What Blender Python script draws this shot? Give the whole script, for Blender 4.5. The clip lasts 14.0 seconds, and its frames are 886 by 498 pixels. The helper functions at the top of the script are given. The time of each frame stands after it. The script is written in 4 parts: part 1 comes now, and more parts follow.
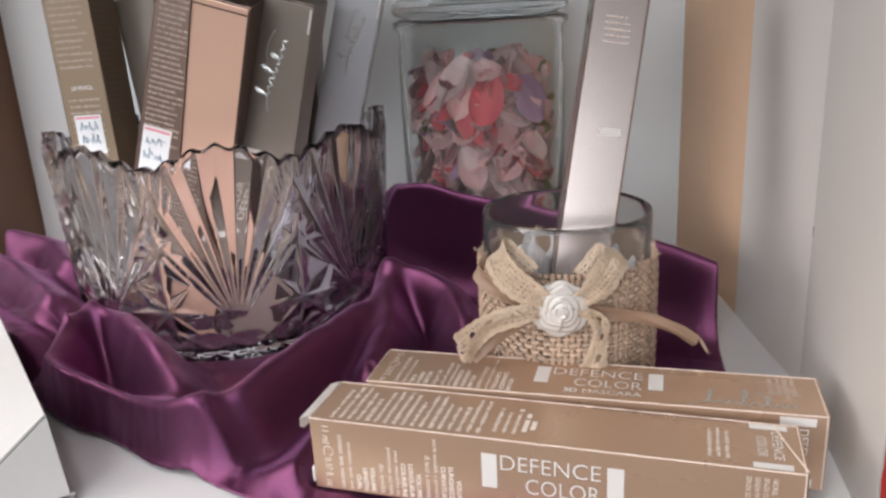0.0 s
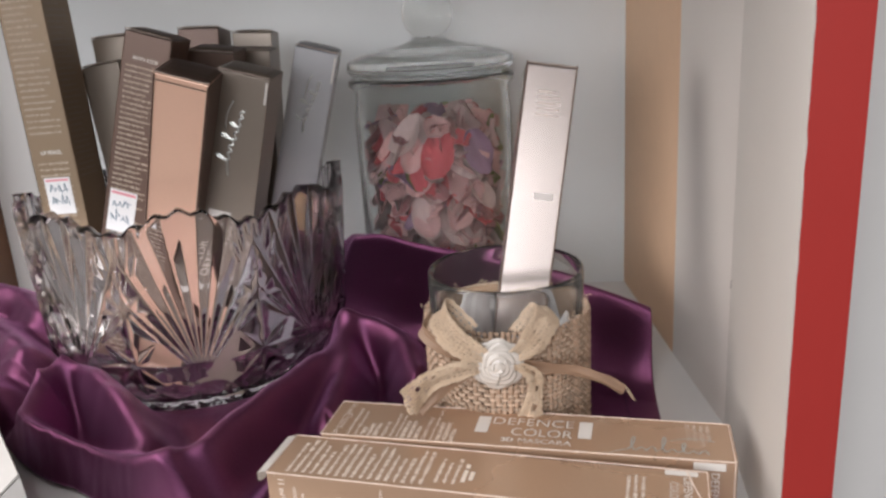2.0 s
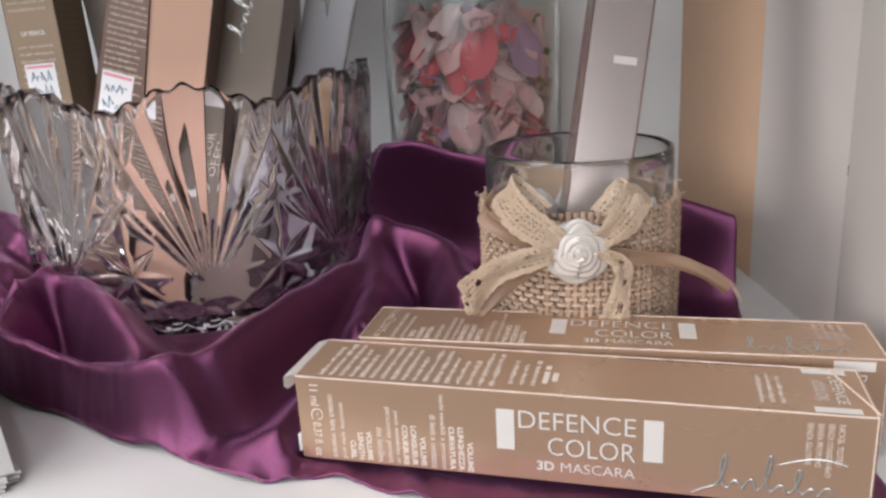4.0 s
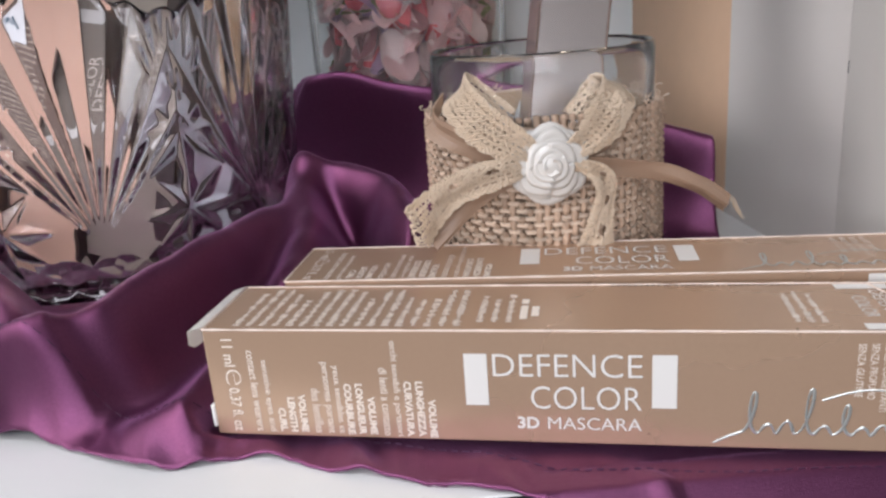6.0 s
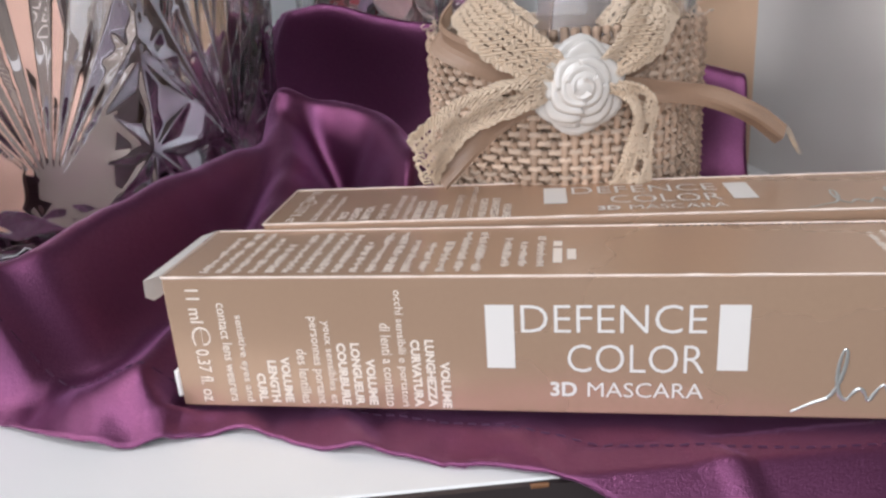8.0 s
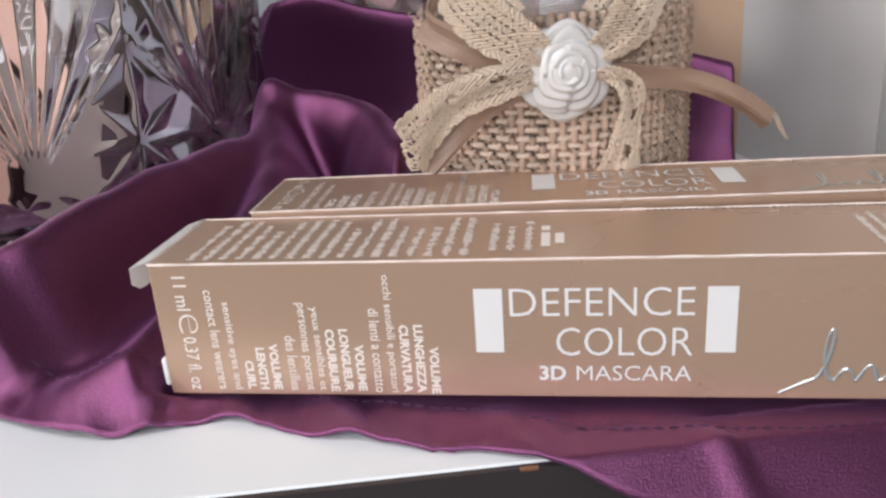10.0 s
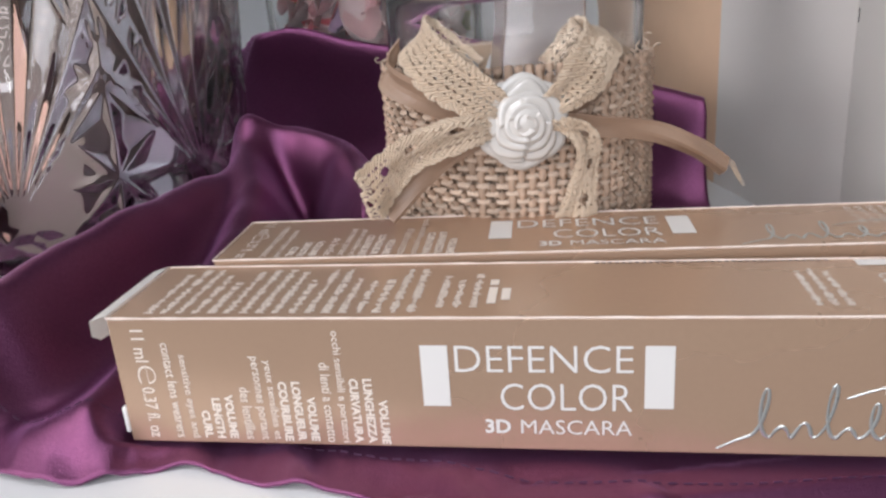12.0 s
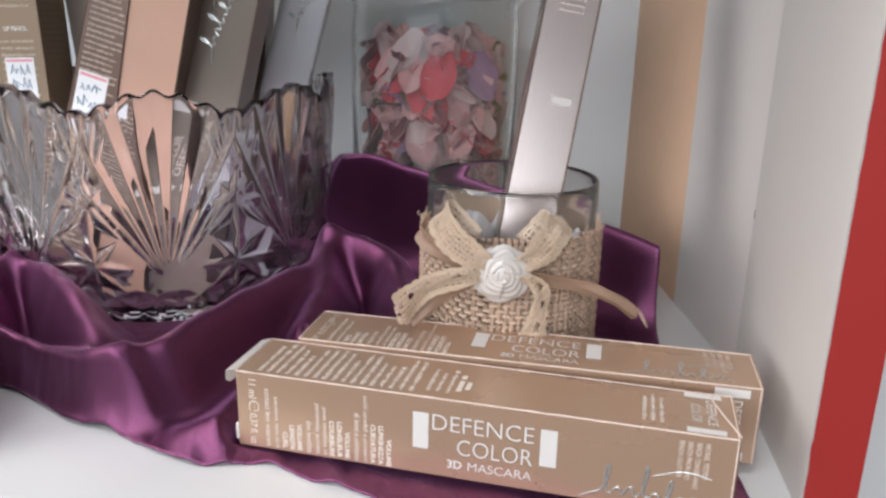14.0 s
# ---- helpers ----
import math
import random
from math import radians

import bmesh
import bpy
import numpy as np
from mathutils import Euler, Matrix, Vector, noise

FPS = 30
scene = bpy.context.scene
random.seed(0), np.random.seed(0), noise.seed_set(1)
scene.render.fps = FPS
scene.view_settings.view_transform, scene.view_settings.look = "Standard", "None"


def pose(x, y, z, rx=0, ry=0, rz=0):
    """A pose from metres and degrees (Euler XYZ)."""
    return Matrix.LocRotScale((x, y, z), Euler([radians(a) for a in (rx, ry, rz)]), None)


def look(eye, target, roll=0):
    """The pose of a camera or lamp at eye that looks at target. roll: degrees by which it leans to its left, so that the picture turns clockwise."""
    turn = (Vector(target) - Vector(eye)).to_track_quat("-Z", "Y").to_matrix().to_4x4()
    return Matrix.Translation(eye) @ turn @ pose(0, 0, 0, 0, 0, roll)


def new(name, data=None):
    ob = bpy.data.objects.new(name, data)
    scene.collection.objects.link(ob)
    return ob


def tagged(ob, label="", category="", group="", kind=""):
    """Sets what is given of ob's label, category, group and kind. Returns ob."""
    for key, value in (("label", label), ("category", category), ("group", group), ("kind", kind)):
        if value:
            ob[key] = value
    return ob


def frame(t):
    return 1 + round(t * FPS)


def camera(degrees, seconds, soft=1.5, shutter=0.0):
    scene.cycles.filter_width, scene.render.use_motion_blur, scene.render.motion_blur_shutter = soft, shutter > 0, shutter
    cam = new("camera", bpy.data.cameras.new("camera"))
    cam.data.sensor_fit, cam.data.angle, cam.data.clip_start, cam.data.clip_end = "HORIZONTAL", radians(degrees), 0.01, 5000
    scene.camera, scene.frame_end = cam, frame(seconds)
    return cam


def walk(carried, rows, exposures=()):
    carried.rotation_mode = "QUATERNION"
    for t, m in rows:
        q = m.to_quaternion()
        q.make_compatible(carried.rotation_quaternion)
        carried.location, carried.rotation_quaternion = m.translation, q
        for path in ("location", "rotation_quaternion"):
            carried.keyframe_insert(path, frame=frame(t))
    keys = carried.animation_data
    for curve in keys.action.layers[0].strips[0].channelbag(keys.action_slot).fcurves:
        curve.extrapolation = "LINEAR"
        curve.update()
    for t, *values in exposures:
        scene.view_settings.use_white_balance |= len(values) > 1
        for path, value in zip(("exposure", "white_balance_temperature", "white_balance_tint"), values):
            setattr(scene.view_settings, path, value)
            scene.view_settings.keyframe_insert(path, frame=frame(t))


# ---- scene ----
cam = camera(58.04, 14.0, 2.6)
PATH = [
    (0, (0.01992, 0.03304, 0.14915), (-0.02588, 0.50773, -0.0011), -3.06),
    (0.5, (0.02229, 0.02844, 0.14844), (-0.01877, 0.50311, -0.00323), -3.14),
    (1, (0.02741, 0.02326, 0.15991), (-0.00936, 0.49795, 0.00722), -3.28),
    (1.5, (0.03317, 0.02037, 0.16917), (-0.00106, 0.49695, 0.02185), -3.50),
    (2, (0.03381, 0.01721, 0.17204), (0.00246, 0.49512, 0.02847), -3.53),
    (2.5, (0.02966, 0.01691, 0.17191), (-0.0009, 0.49541, 0.03012), -3.27),
    (3, (0.02878, 0.01453, 0.16595), (-0.00337, 0.49391, 0.02756), -2.88),
    (3.5, (0.02041, 0.01945, 0.14739), (-0.01069, 0.49625, 8e-05), -2.96),
    (3.7, (0.01371, 0.03476, 0.13358), (-0.01722, 0.51298, -0.00908), -3.01),
    (5.8, (-0.00236, 0.09086, 0.0929), (0.00997, 0.56705, -0.05907), -4.18),
    (6, (0.00204, 0.093, 0.09052), (0.01465, 0.56883, -0.06254), -4.31),
    (6.5, (-0.00182, 0.09659, 0.08723), (0.01375, 0.57106, -0.06972), -4.22),
    (7, (-0.00367, 0.10996, 0.07479), (0.01467, 0.58263, -0.08722), -3.97),
    (7.5, (-0.00365, 0.11811, 0.07604), (0.01806, 0.58984, -0.08826), -3.94),
    (8, (-0.0037, 0.11936, 0.07398), (0.02002, 0.59013, -0.09281), -3.87),
    (8.2, (-0.00309, 0.11894, 0.07342), (0.02226, 0.58948, -0.09376), -3.82),
    (10.3, (-0.00346, 0.11904, 0.07192), (0.02624, 0.58859, -0.09732), -4.07),
    (10.5, (-0.00223, 0.11895, 0.07513), (0.02693, 0.58851, -0.09418), -3.97),
    (11, (0.0031, 0.11747, 0.07789), (0.03075, 0.58788, -0.08928), -3.96),
    (11.5, (0.00421, 0.11716, 0.07875), (0.03171, 0.58741, -0.08891), -3.92),
    (12, (0.00693, 0.11769, 0.08091), (0.03209, 0.58836, -0.08594), -4.10),
    (12.5, (0.00855, 0.11406, 0.08362), (0.03286, 0.5849, -0.08288), -4.07),
    (13, (0.00498, 0.09724, 0.09623), (0.02471, 0.56913, -0.06788), -4.23),
    (13.3, (0.01015, 0.08045, 0.11203), (0.02733, 0.55187, -0.05369), -2.69),
    (13.5, (0.01374, 0.06299, 0.11641), (0.0229, 0.53831, -0.03847), -0.86),
    (14, (0.02032, 0.03461, 0.13172), (0.00914, 0.51287, -0.01367), 1.30),
]
EXPOSURES = [(0.0, 0.32, 6560, 14), (2.3, 0.25, 6800, 15), (3.5, 0.24, 6700, 15), (6.0, 0.33, 6220, 13), (12.5, 0.35, 6200, 13), (14.0, 0.36, 6330, 13)]
walk(cam, [(t, look(eye, target, roll)) for t, eye, target, roll in PATH], EXPOSURES)

# ---- light: a shop interior; unseen lamps added above and in front of the shelf ----
world = bpy.data.worlds.new("world")
scene.world = world
world.use_nodes = True
world.node_tree.nodes["Background"].inputs[0].default_value = (0.82, 0.90, 1.0, 1)
world.node_tree.nodes["Background"].inputs[1].default_value = 0.25


def area_lamp(name, eye, target, sx, sy, watts, colour):
    d = bpy.data.lights.new(name, "AREA")
    d.shape, d.size, d.size_y, d.energy, d.color = "RECTANGLE", sx, sy, watts, colour
    ob = new(name, d)
    ob.matrix_world = look(eye, target)
    return ob


# unseen overhead lamps, added and placed to match highlights and shadow edges
area_lamp("overhead_lamp", (-1.00, 0.05, 1.05), (-0.1, 0.25, 0.0), 0.9, 0.7, 8.0, (1.0, 0.975, 0.955))
area_lamp("overhead_lamp", (-0.25, -0.14, 1.5), (-0.20, -0.139, 0.0), 0.30, 0.26, 5.0, (0.95, 0.98, 1.0))
# unseen fill added in front, for upright faces and reflections in the cartons
area_lamp("front_fill_lamp", (-0.7, -2.6, 0.62), (-0.05, 0.3, 0.1), 2.4, 0.85, 27, (0.90, 0.95, 1.0))

area_lamp("overhead_lamp", (-0.6, -1.9, 1.62), (-0.6, -1.901, 0.0), 1.2, 1.2, 25, (0.97, 0.98, 1.0))
# unseen fill added at the left, brightens the beige strip and side panel
area_lamp("left_fill_lamp", (-2.45, -0.7, 0.55), (0.1, 0.3, 0.1), 1.3, 1.1, 26, (1.0, 0.975, 0.95))


# ---- materials ----
def material(name, colour, rough=0.5, metal=0.0, grain=0.05, scale=60.0, stain=0.06, stain_scale=6.0, bump=0.0, bump_scale=400.0, island=0.0, **extra):
    """A principled surface whose colour and gloss vary at two scales, with fine relief."""
    m = bpy.data.materials.new(name)
    m.use_nodes = True
    nt = m.node_tree
    b = nt.nodes["Principled BSDF"]
    b.inputs["Roughness"].default_value, b.inputs["Metallic"].default_value = rough, metal
    for key, value in extra.items():
        b.inputs[key.replace("_", " ")].default_value = value
    co = nt.nodes.new("ShaderNodeTexCoord")
    fine, wide = nt.nodes.new("ShaderNodeTexNoise"), nt.nodes.new("ShaderNodeTexNoise")
    for n, s in ((fine, scale), (wide, stain_scale)):
        n.inputs["Scale"].default_value, n.inputs["Detail"].default_value = s, 4
        nt.links.new(co.outputs["Object"], n.inputs["Vector"])
    add = nt.nodes.new("ShaderNodeMath")
    add.operation = "MULTIPLY_ADD"
    nt.links.new(fine.outputs["Fac"], add.inputs[0])
    add.inputs[1].default_value = grain * 2
    wid = nt.nodes.new("ShaderNodeMath")
    wid.operation = "MULTIPLY_ADD"
    nt.links.new(wide.outputs["Fac"], wid.inputs[0])
    wid.inputs[1].default_value, wid.inputs[2].default_value = stain * 2, 1.0 - grain - stain
    nt.links.new(wid.outputs[0], add.inputs[2])
    hsv = nt.nodes.new("ShaderNodeHueSaturation")
    hsv.inputs["Color"].default_value = (*colour, 1)
    if island:
        geo, each, both = nt.nodes.new("ShaderNodeNewGeometry"), nt.nodes.new("ShaderNodeMath"), nt.nodes.new("ShaderNodeMath")
        each.operation, both.operation = "MULTIPLY_ADD", "MULTIPLY"
        nt.links.new(geo.outputs["Random Per Island"], each.inputs[0])
        each.inputs[1].default_value, each.inputs[2].default_value = 2 * island, 1 - island
        nt.links.new(each.outputs[0], both.inputs[0])
        nt.links.new(add.outputs[0], both.inputs[1])
        add = both
    nt.links.new(add.outputs[0], hsv.inputs["Value"])
    nt.links.new(hsv.outputs["Color"], b.inputs["Base Color"])
    rg = nt.nodes.new("ShaderNodeMath")
    rg.operation = "MULTIPLY_ADD"
    nt.links.new(wide.outputs["Fac"], rg.inputs[0])
    rg.inputs[1].default_value, rg.inputs[2].default_value = 0.16 * rough, rough * 0.92
    nt.links.new(rg.outputs[0], b.inputs["Roughness"])
    if bump:
        n = nt.nodes.new("ShaderNodeTexNoise")
        n.inputs["Scale"].default_value, n.inputs["Detail"].default_value = bump_scale, 3
        nt.links.new(co.outputs["Object"], n.inputs["Vector"])
        bp = nt.nodes.new("ShaderNodeBump")
        bp.inputs["Strength"].default_value, bp.inputs["Distance"].default_value = bump, 0.001
        nt.links.new(n.outputs["Fac"], bp.inputs["Height"])
        nt.links.new(bp.outputs["Normal"], b.inputs["Normal"])
    return m


def glass(name, colour, rough=0.0, ior=1.5, clear=1.0):
    m = bpy.data.materials.new(name)
    m.use_nodes = True
    b = m.node_tree.nodes["Principled BSDF"]
    b.inputs["Base Color"].default_value = (*colour, 1)
    b.inputs["Roughness"].default_value, b.inputs["IOR"].default_value = rough, ior
    b.inputs["Transmission Weight"].default_value = clear
    return m


M_WHITE = material("white_laminate", (0.74, 0.74, 0.73), 0.35, grain=0.015, stain=0.03, bump=0.03, bump_scale=300)
M_STRIP = material("white_strip_laminate", (0.86, 0.86, 0.84), 0.4, grain=0.015, stain=0.03)
M_BACK = material("back_laminate", (0.78, 0.82, 0.83), 0.5, grain=0.015, stain=0.03, bump=0.03)
M_SIDE = material("side_laminate", (0.77, 0.73, 0.69), 0.5, grain=0.02, stain=0.04, bump=0.04)
M_SIDE_B = material("front_side_laminate", (0.71, 0.68, 0.64), 0.5, grain=0.02, stain=0.05, bump=0.04)
M_BEIGE = material("beige_laminate", (0.82, 0.56, 0.37), 0.6, grain=0.04, scale=120, stain=0.05, bump=0.03)
M_RED = material("red_edge_paint", (0.40, 0.033, 0.028), 0.4, grain=0.03, stain=0.05, bump=0.06)
M_BROWN = material("brown_wood", (0.19, 0.085, 0.035), 0.45, grain=0.15, scale=40, stain=0.12, bump=0.1)
M_DARK = material("dark_edge_band", (0.03, 0.022, 0.022), 0.5, grain=0.1, stain=0.1)
M_SATIN = material("purple_satin", (0.178, 0.058, 0.126), 0.33, metal=0.96, grain=0.20, scale=1400, stain=0.08, stain_scale=20, bump=0.22, bump_scale=3000, Sheen_Weight=0.62, Sheen_Roughness=0.40, Sheen_Tint=(0.70, 0.28, 0.60, 1))
M_THREAD = material("purple_thread", (0.05, 0.008, 0.045), 0.7)
M_KRAFT = material("bronze_carton", (0.535, 0.36, 0.245), 0.27, metal=0.42, grain=0.04, scale=900, stain=0.04, stain_scale=20, bump=0.02, bump_scale=1500)
M_EDGE = material("worn_carton_crease", (0.80, 0.67, 0.58), 0.5, grain=0.1, scale=500, stain=0.1, stain_scale=80)
M_CARD = material("white_raw_card", (0.60, 0.59, 0.57), 0.7, grain=0.04, scale=300, bump=0.05)
# flap card, its white raised to stand in for light on the flap
M_FLAP = material("lit_carton_board", (0.88, 0.86, 0.83), 0.55, grain=0.04, scale=500, bump=0.05)
M_INK = material("white_print", (0.76, 0.73, 0.69), 0.5, grain=0.02, stain=0.02)
M_FINE = material("cream_print", (0.80, 0.71, 0.62), 0.5, grain=0.03, stain=0.03)
M_FAINT = material("faint_print", (0.56, 0.47, 0.38), 0.5, grain=0.05, stain=0.05)
M_PALE = material("pale_silver_print", (0.66, 0.61, 0.585), 0.4, metal=0.3, grain=0.02, stain=0.03)
M_FOIL = material("silver_foil_print", (0.66, 0.68, 0.65), 0.28, metal=0.7, grain=0.05, stain=0.1, stain_scale=60)
M_COPPER = material("copper_carton", (0.88, 0.57, 0.43), 0.30, metal=0.35, grain=0.03, scale=700, stain=0.05, stain_scale=25)
M_TAUPE = material("taupe_carton", (0.29, 0.245, 0.205), 0.32, metal=0.4, grain=0.03, scale=700, stain=0.06, stain_scale=25)
M_GREY = material("silver_grey_carton", (0.58, 0.59, 0.62), 0.25, metal=0.5, grain=0.03, scale=700, stain=0.06, stain_scale=25)
M_CHOC = material("chocolate_carton", (0.15, 0.098, 0.078), 0.34, metal=0.4, grain=0.04, scale=700, stain=0.06, stain_scale=25)
M_GOLD = material("gold_brown_carton", (0.265, 0.195, 0.130), 0.36, metal=0.35, grain=0.04, scale=700, stain=0.06, stain_scale=25)
M_ROSE = material("rose_silver_carton", (0.53, 0.465, 0.435), 0.25, metal=0.75, grain=0.02, scale=700, stain=0.05, stain_scale=25)
M_STICKER = material("price_sticker", (0.80, 0.82, 0.84), 0.45, grain=0.03)
M_BLUE = material("blue_pen", (0.08, 0.22, 0.33), 0.5)
M_PINK = material("pink_print", (0.75, 0.30, 0.36), 0.5)
M_CRYSTAL = glass("cut_crystal", (0.905, 0.880, 0.900), 0.0, 1.58, 1.0)
M_JAR = glass("green_tinted_glass", (0.955, 0.975, 0.965), 0.0, 1.26, 0.97)
M_TUMBLER = glass("tumbler_glass", (0.95, 0.95, 0.945), 0.0, 1.30, 0.985)
M_FILM = material("clear_film", (0.78, 0.79, 0.80), 0.15, grain=0.02, Transmission_Weight=0.45, IOR=1.3)
M_JUTE = material("jute_yarn", (0.56, 0.395, 0.285), 0.85, island=0.25, grain=0.22, scale=500, stain=0.12, stain_scale=60, bump=0.5, bump_scale=3000)
M_JUTE_B = material("pale_jute_yarn", (0.63, 0.485, 0.37), 0.85, island=0.22, grain=0.22, scale=500, stain=0.12, stain_scale=60, bump=0.5, bump_scale=3000)
# darker jute colour that paints the shade between the yarns
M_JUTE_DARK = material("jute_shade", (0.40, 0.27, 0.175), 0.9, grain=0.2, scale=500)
M_LACE = material("cream_cotton_lace", (0.70, 0.56, 0.42), 0.85, grain=0.12, scale=900, stain=0.08, stain_scale=70, bump=0.5, bump_scale=3500)
M_RIBBON = material("tan_satin_ribbon", (0.34, 0.222, 0.152), 0.42, grain=0.08, scale=1500, stain=0.05, stain_scale=60, bump=0.12, bump_scale=2500)
M_PEARL = material("pearl_plastic", (0.73, 0.69, 0.64), 0.2, grain=0.02, stain=0.05, stain_scale=90, Coat_Weight=0.5, Coat_Roughness=0.15, Sheen_Weight=0.1)
M_ROOM = material("shop_wall_paint", (0.48, 0.47, 0.46), 0.8, grain=0.03, scale=8, stain=0.05, stain_scale=1)
M_FLOOR = material("shop_floor", (0.11, 0.10, 0.095), 0.4, grain=0.08, scale=6, stain=0.1, stain_scale=1)
PETALS = [material("petal_" + n, c, 0.6, grain=0.12, scale=300, stain=0.2, stain_scale=60, island=0.2)
          for n, c in (("blush", (0.78, 0.47, 0.46)), ("white", (0.80, 0.60, 0.58)), ("red", (0.70, 0.12, 0.14)), ("mauve", (0.50, 0.30, 0.45)), ("green", (0.28, 0.31, 0.10)), ("dusky", (0.42, 0.17, 0.18)))]


# ---- mesh helpers ----
def link(name, bm, mat, parent=None, label="", smooth=False):
    me = bpy.data.meshes.new(name)
    bm.normal_update()
    bm.to_mesh(me)
    bm.free()
    me.materials.append(mat)
    if smooth:
        me.shade_smooth()
    ob = new(name, me)
    if parent:
        ob.parent = parent
    return tagged(ob, label)


def part(name, bm, mat, parent, label="", smooth=False):
    return link(name, bm, mat, parent, label, smooth)


def thing(name, label, category, at=None, group="", kind=""):
    ob = new(name)
    ob.empty_display_size = 0.01
    ob.matrix_basis = at or Matrix.Identity(4)
    return tagged(ob, label, category, group, kind)


def box_bm(x0, x1, y0, y1, z0, z1, bevel=0.0, seg=2):
    bm = bmesh.new()
    bmesh.ops.create_cube(bm, size=1)
    for v in bm.verts:
        v.co = (x0 + (v.co.x + 0.5) * (x1 - x0), y0 + (v.co.y + 0.5) * (y1 - y0), z0 + (v.co.z + 0.5) * (z1 - z0))
    if bevel:
        bmesh.ops.bevel(bm, geom=list(bm.edges), offset=bevel, segments=seg, affect="EDGES", profile=0.5)
    return bm


def grid_bm(nu, nv, f, close_u=False):
    """A sheet of nu x nv cells through the points f(u, v), u and v from 0 to 1."""
    bm = bmesh.new()
    rows = [[bm.verts.new(f(i / nu, j / nv)) for i in range(nu if close_u else nu + 1)] for j in range(nv + 1)]
    for j in range(nv):
        for i in range(nu):
            k = (i + 1) % nu if close_u else i + 1
            bm.faces.new((rows[j][i], rows[j][k], rows[j + 1][k], rows[j + 1][i]))
    return bm


def lathe_bm(profile, n=72):
    """A closed or open turned form from (radius, height) pairs."""
    bm = bmesh.new()
    rings = []
    for r, z in profile:
        if r < 1e-6:
            rings.append([bm.verts.new((0, 0, z))])
        else:
            rings.append([bm.verts.new((r * math.cos(2 * math.pi * i / n), r * math.sin(2 * math.pi * i / n), z)) for i in range(n)])
    for a, b in zip(rings, rings[1:]):
        for i in range(n):
            k = (i + 1) % n
            if len(a) == 1 and len(b) > 1:
                bm.faces.new((a[0], b[k], b[i]))
            elif len(b) == 1 and len(a) > 1:
                bm.faces.new((a[i], a[k], b[0]))
            elif len(a) > 1:
                bm.faces.new((a[i], a[k], b[k], b[i]))
    bmesh.ops.recalc_face_normals(bm, faces=bm.faces)
    return bm


def tube_bm(points, radius, n=5, bm=None, flat=1.0):
    """A round thread along points."""
    bm = bm or bmesh.new()
    pts = [Vector(p) for p in points]
    prev = None
    for i, p in enumerate(pts):
        d = (pts[min(i + 1, len(pts) - 1)] - pts[max(i - 1, 0)]).normalized()
        side = d.cross(Vector((0, 0, 1)) if abs(d.z) < 0.9 else Vector((0, 1, 0))).normalized()
        up = side.cross(d)
        r = radius(i / (len(pts) - 1)) if callable(radius) else radius
        ring = [bm.verts.new(p + r * (math.cos(2 * math.pi * k / n) * side + flat * math.sin(2 * math.pi * k / n) * up)) for k in range(n)]
        if prev:
            for k in range(n):
                bm.faces.new((prev[k], prev[(k + 1) % n], ring[(k + 1) % n], ring[k]))
        else:
            bm.faces.new(ring[::-1])
        prev = ring
    bm.faces.new(prev)
    return bm


def smooth_line(points, n):
    """n + 1 points along a smooth curve through the given ones."""
    p = [Vector(q) for q in points]
    p = [2 * p[0] - p[1]] + p + [2 * p[-1] - p[-2]]
    out = []
    for i in range(n + 1):
        t = i / n * (len(p) - 3)
        k = min(int(t), len(p) - 4)
        t -= k
        a, b, c, d = p[k:k + 4]
        out.append(0.5 * (2 * b + (c - a) * t + (2 * a - 5 * b + 4 * c - d) * t * t + (3 * b - a - 3 * c + d) * t ** 3))
    return out


def text_mesh(words, width, height, bold=0.0):
    """Flat letters of the built-in font, fitted into a width and a height, from the lower left corner."""
    cu = bpy.data.curves.new("lettering", "FONT")
    cu.body, cu.fill_mode, cu.resolution_u, cu.offset = words, "FRONT", 3, bold
    ob = new("lettering", cu)
    me = bpy.data.meshes.new_from_object(ob.evaluated_get(bpy.context.evaluated_depsgraph_get()))
    bpy.data.objects.remove(ob)
    bpy.data.curves.remove(cu)
    co = np.array([v.co for v in me.vertices])
    low, high = co.min(0), co.max(0)
    for v in me.vertices:
        v.co = ((v.co.x - low[0]) / (high[0] - low[0]) * width, (v.co.y - low[1]) / (high[1] - low[1]) * height, 0)
    return me


def lettering(words, u, v, width, height, face, parent, mat, bold=0.0, down=False, name="lettering", up=False):
    """Writing on a face: (u, v) is its lower left corner; down: it reads from top to bottom, and (u, v) is the upper left corner."""
    me = text_mesh(words, width, height, bold)
    me.materials.append(mat)
    ob = new(name, me)
    ob.parent = parent
    turn = pose(u, v, 0.0001, 0, 0, 90 if up else -90 if down else 0)
    ob.matrix_local = face @ turn
    return ob


def bars_bm(rects, bm=None):
    """Flat bars (u0, v0, u1, v1) on a face."""
    bm = bm or bmesh.new()
    for u0, v0, u1, v1 in rects:
        bm.faces.new([bm.verts.new((u, v, 0.0001)) for u, v in ((u0, v0), (u1, v0), (u1, v1), (u0, v1))])
    return bm


def on_face(name, bm, mat, face, parent, label=""):
    bm.transform(face)
    return part(name, bm, mat, parent, label)


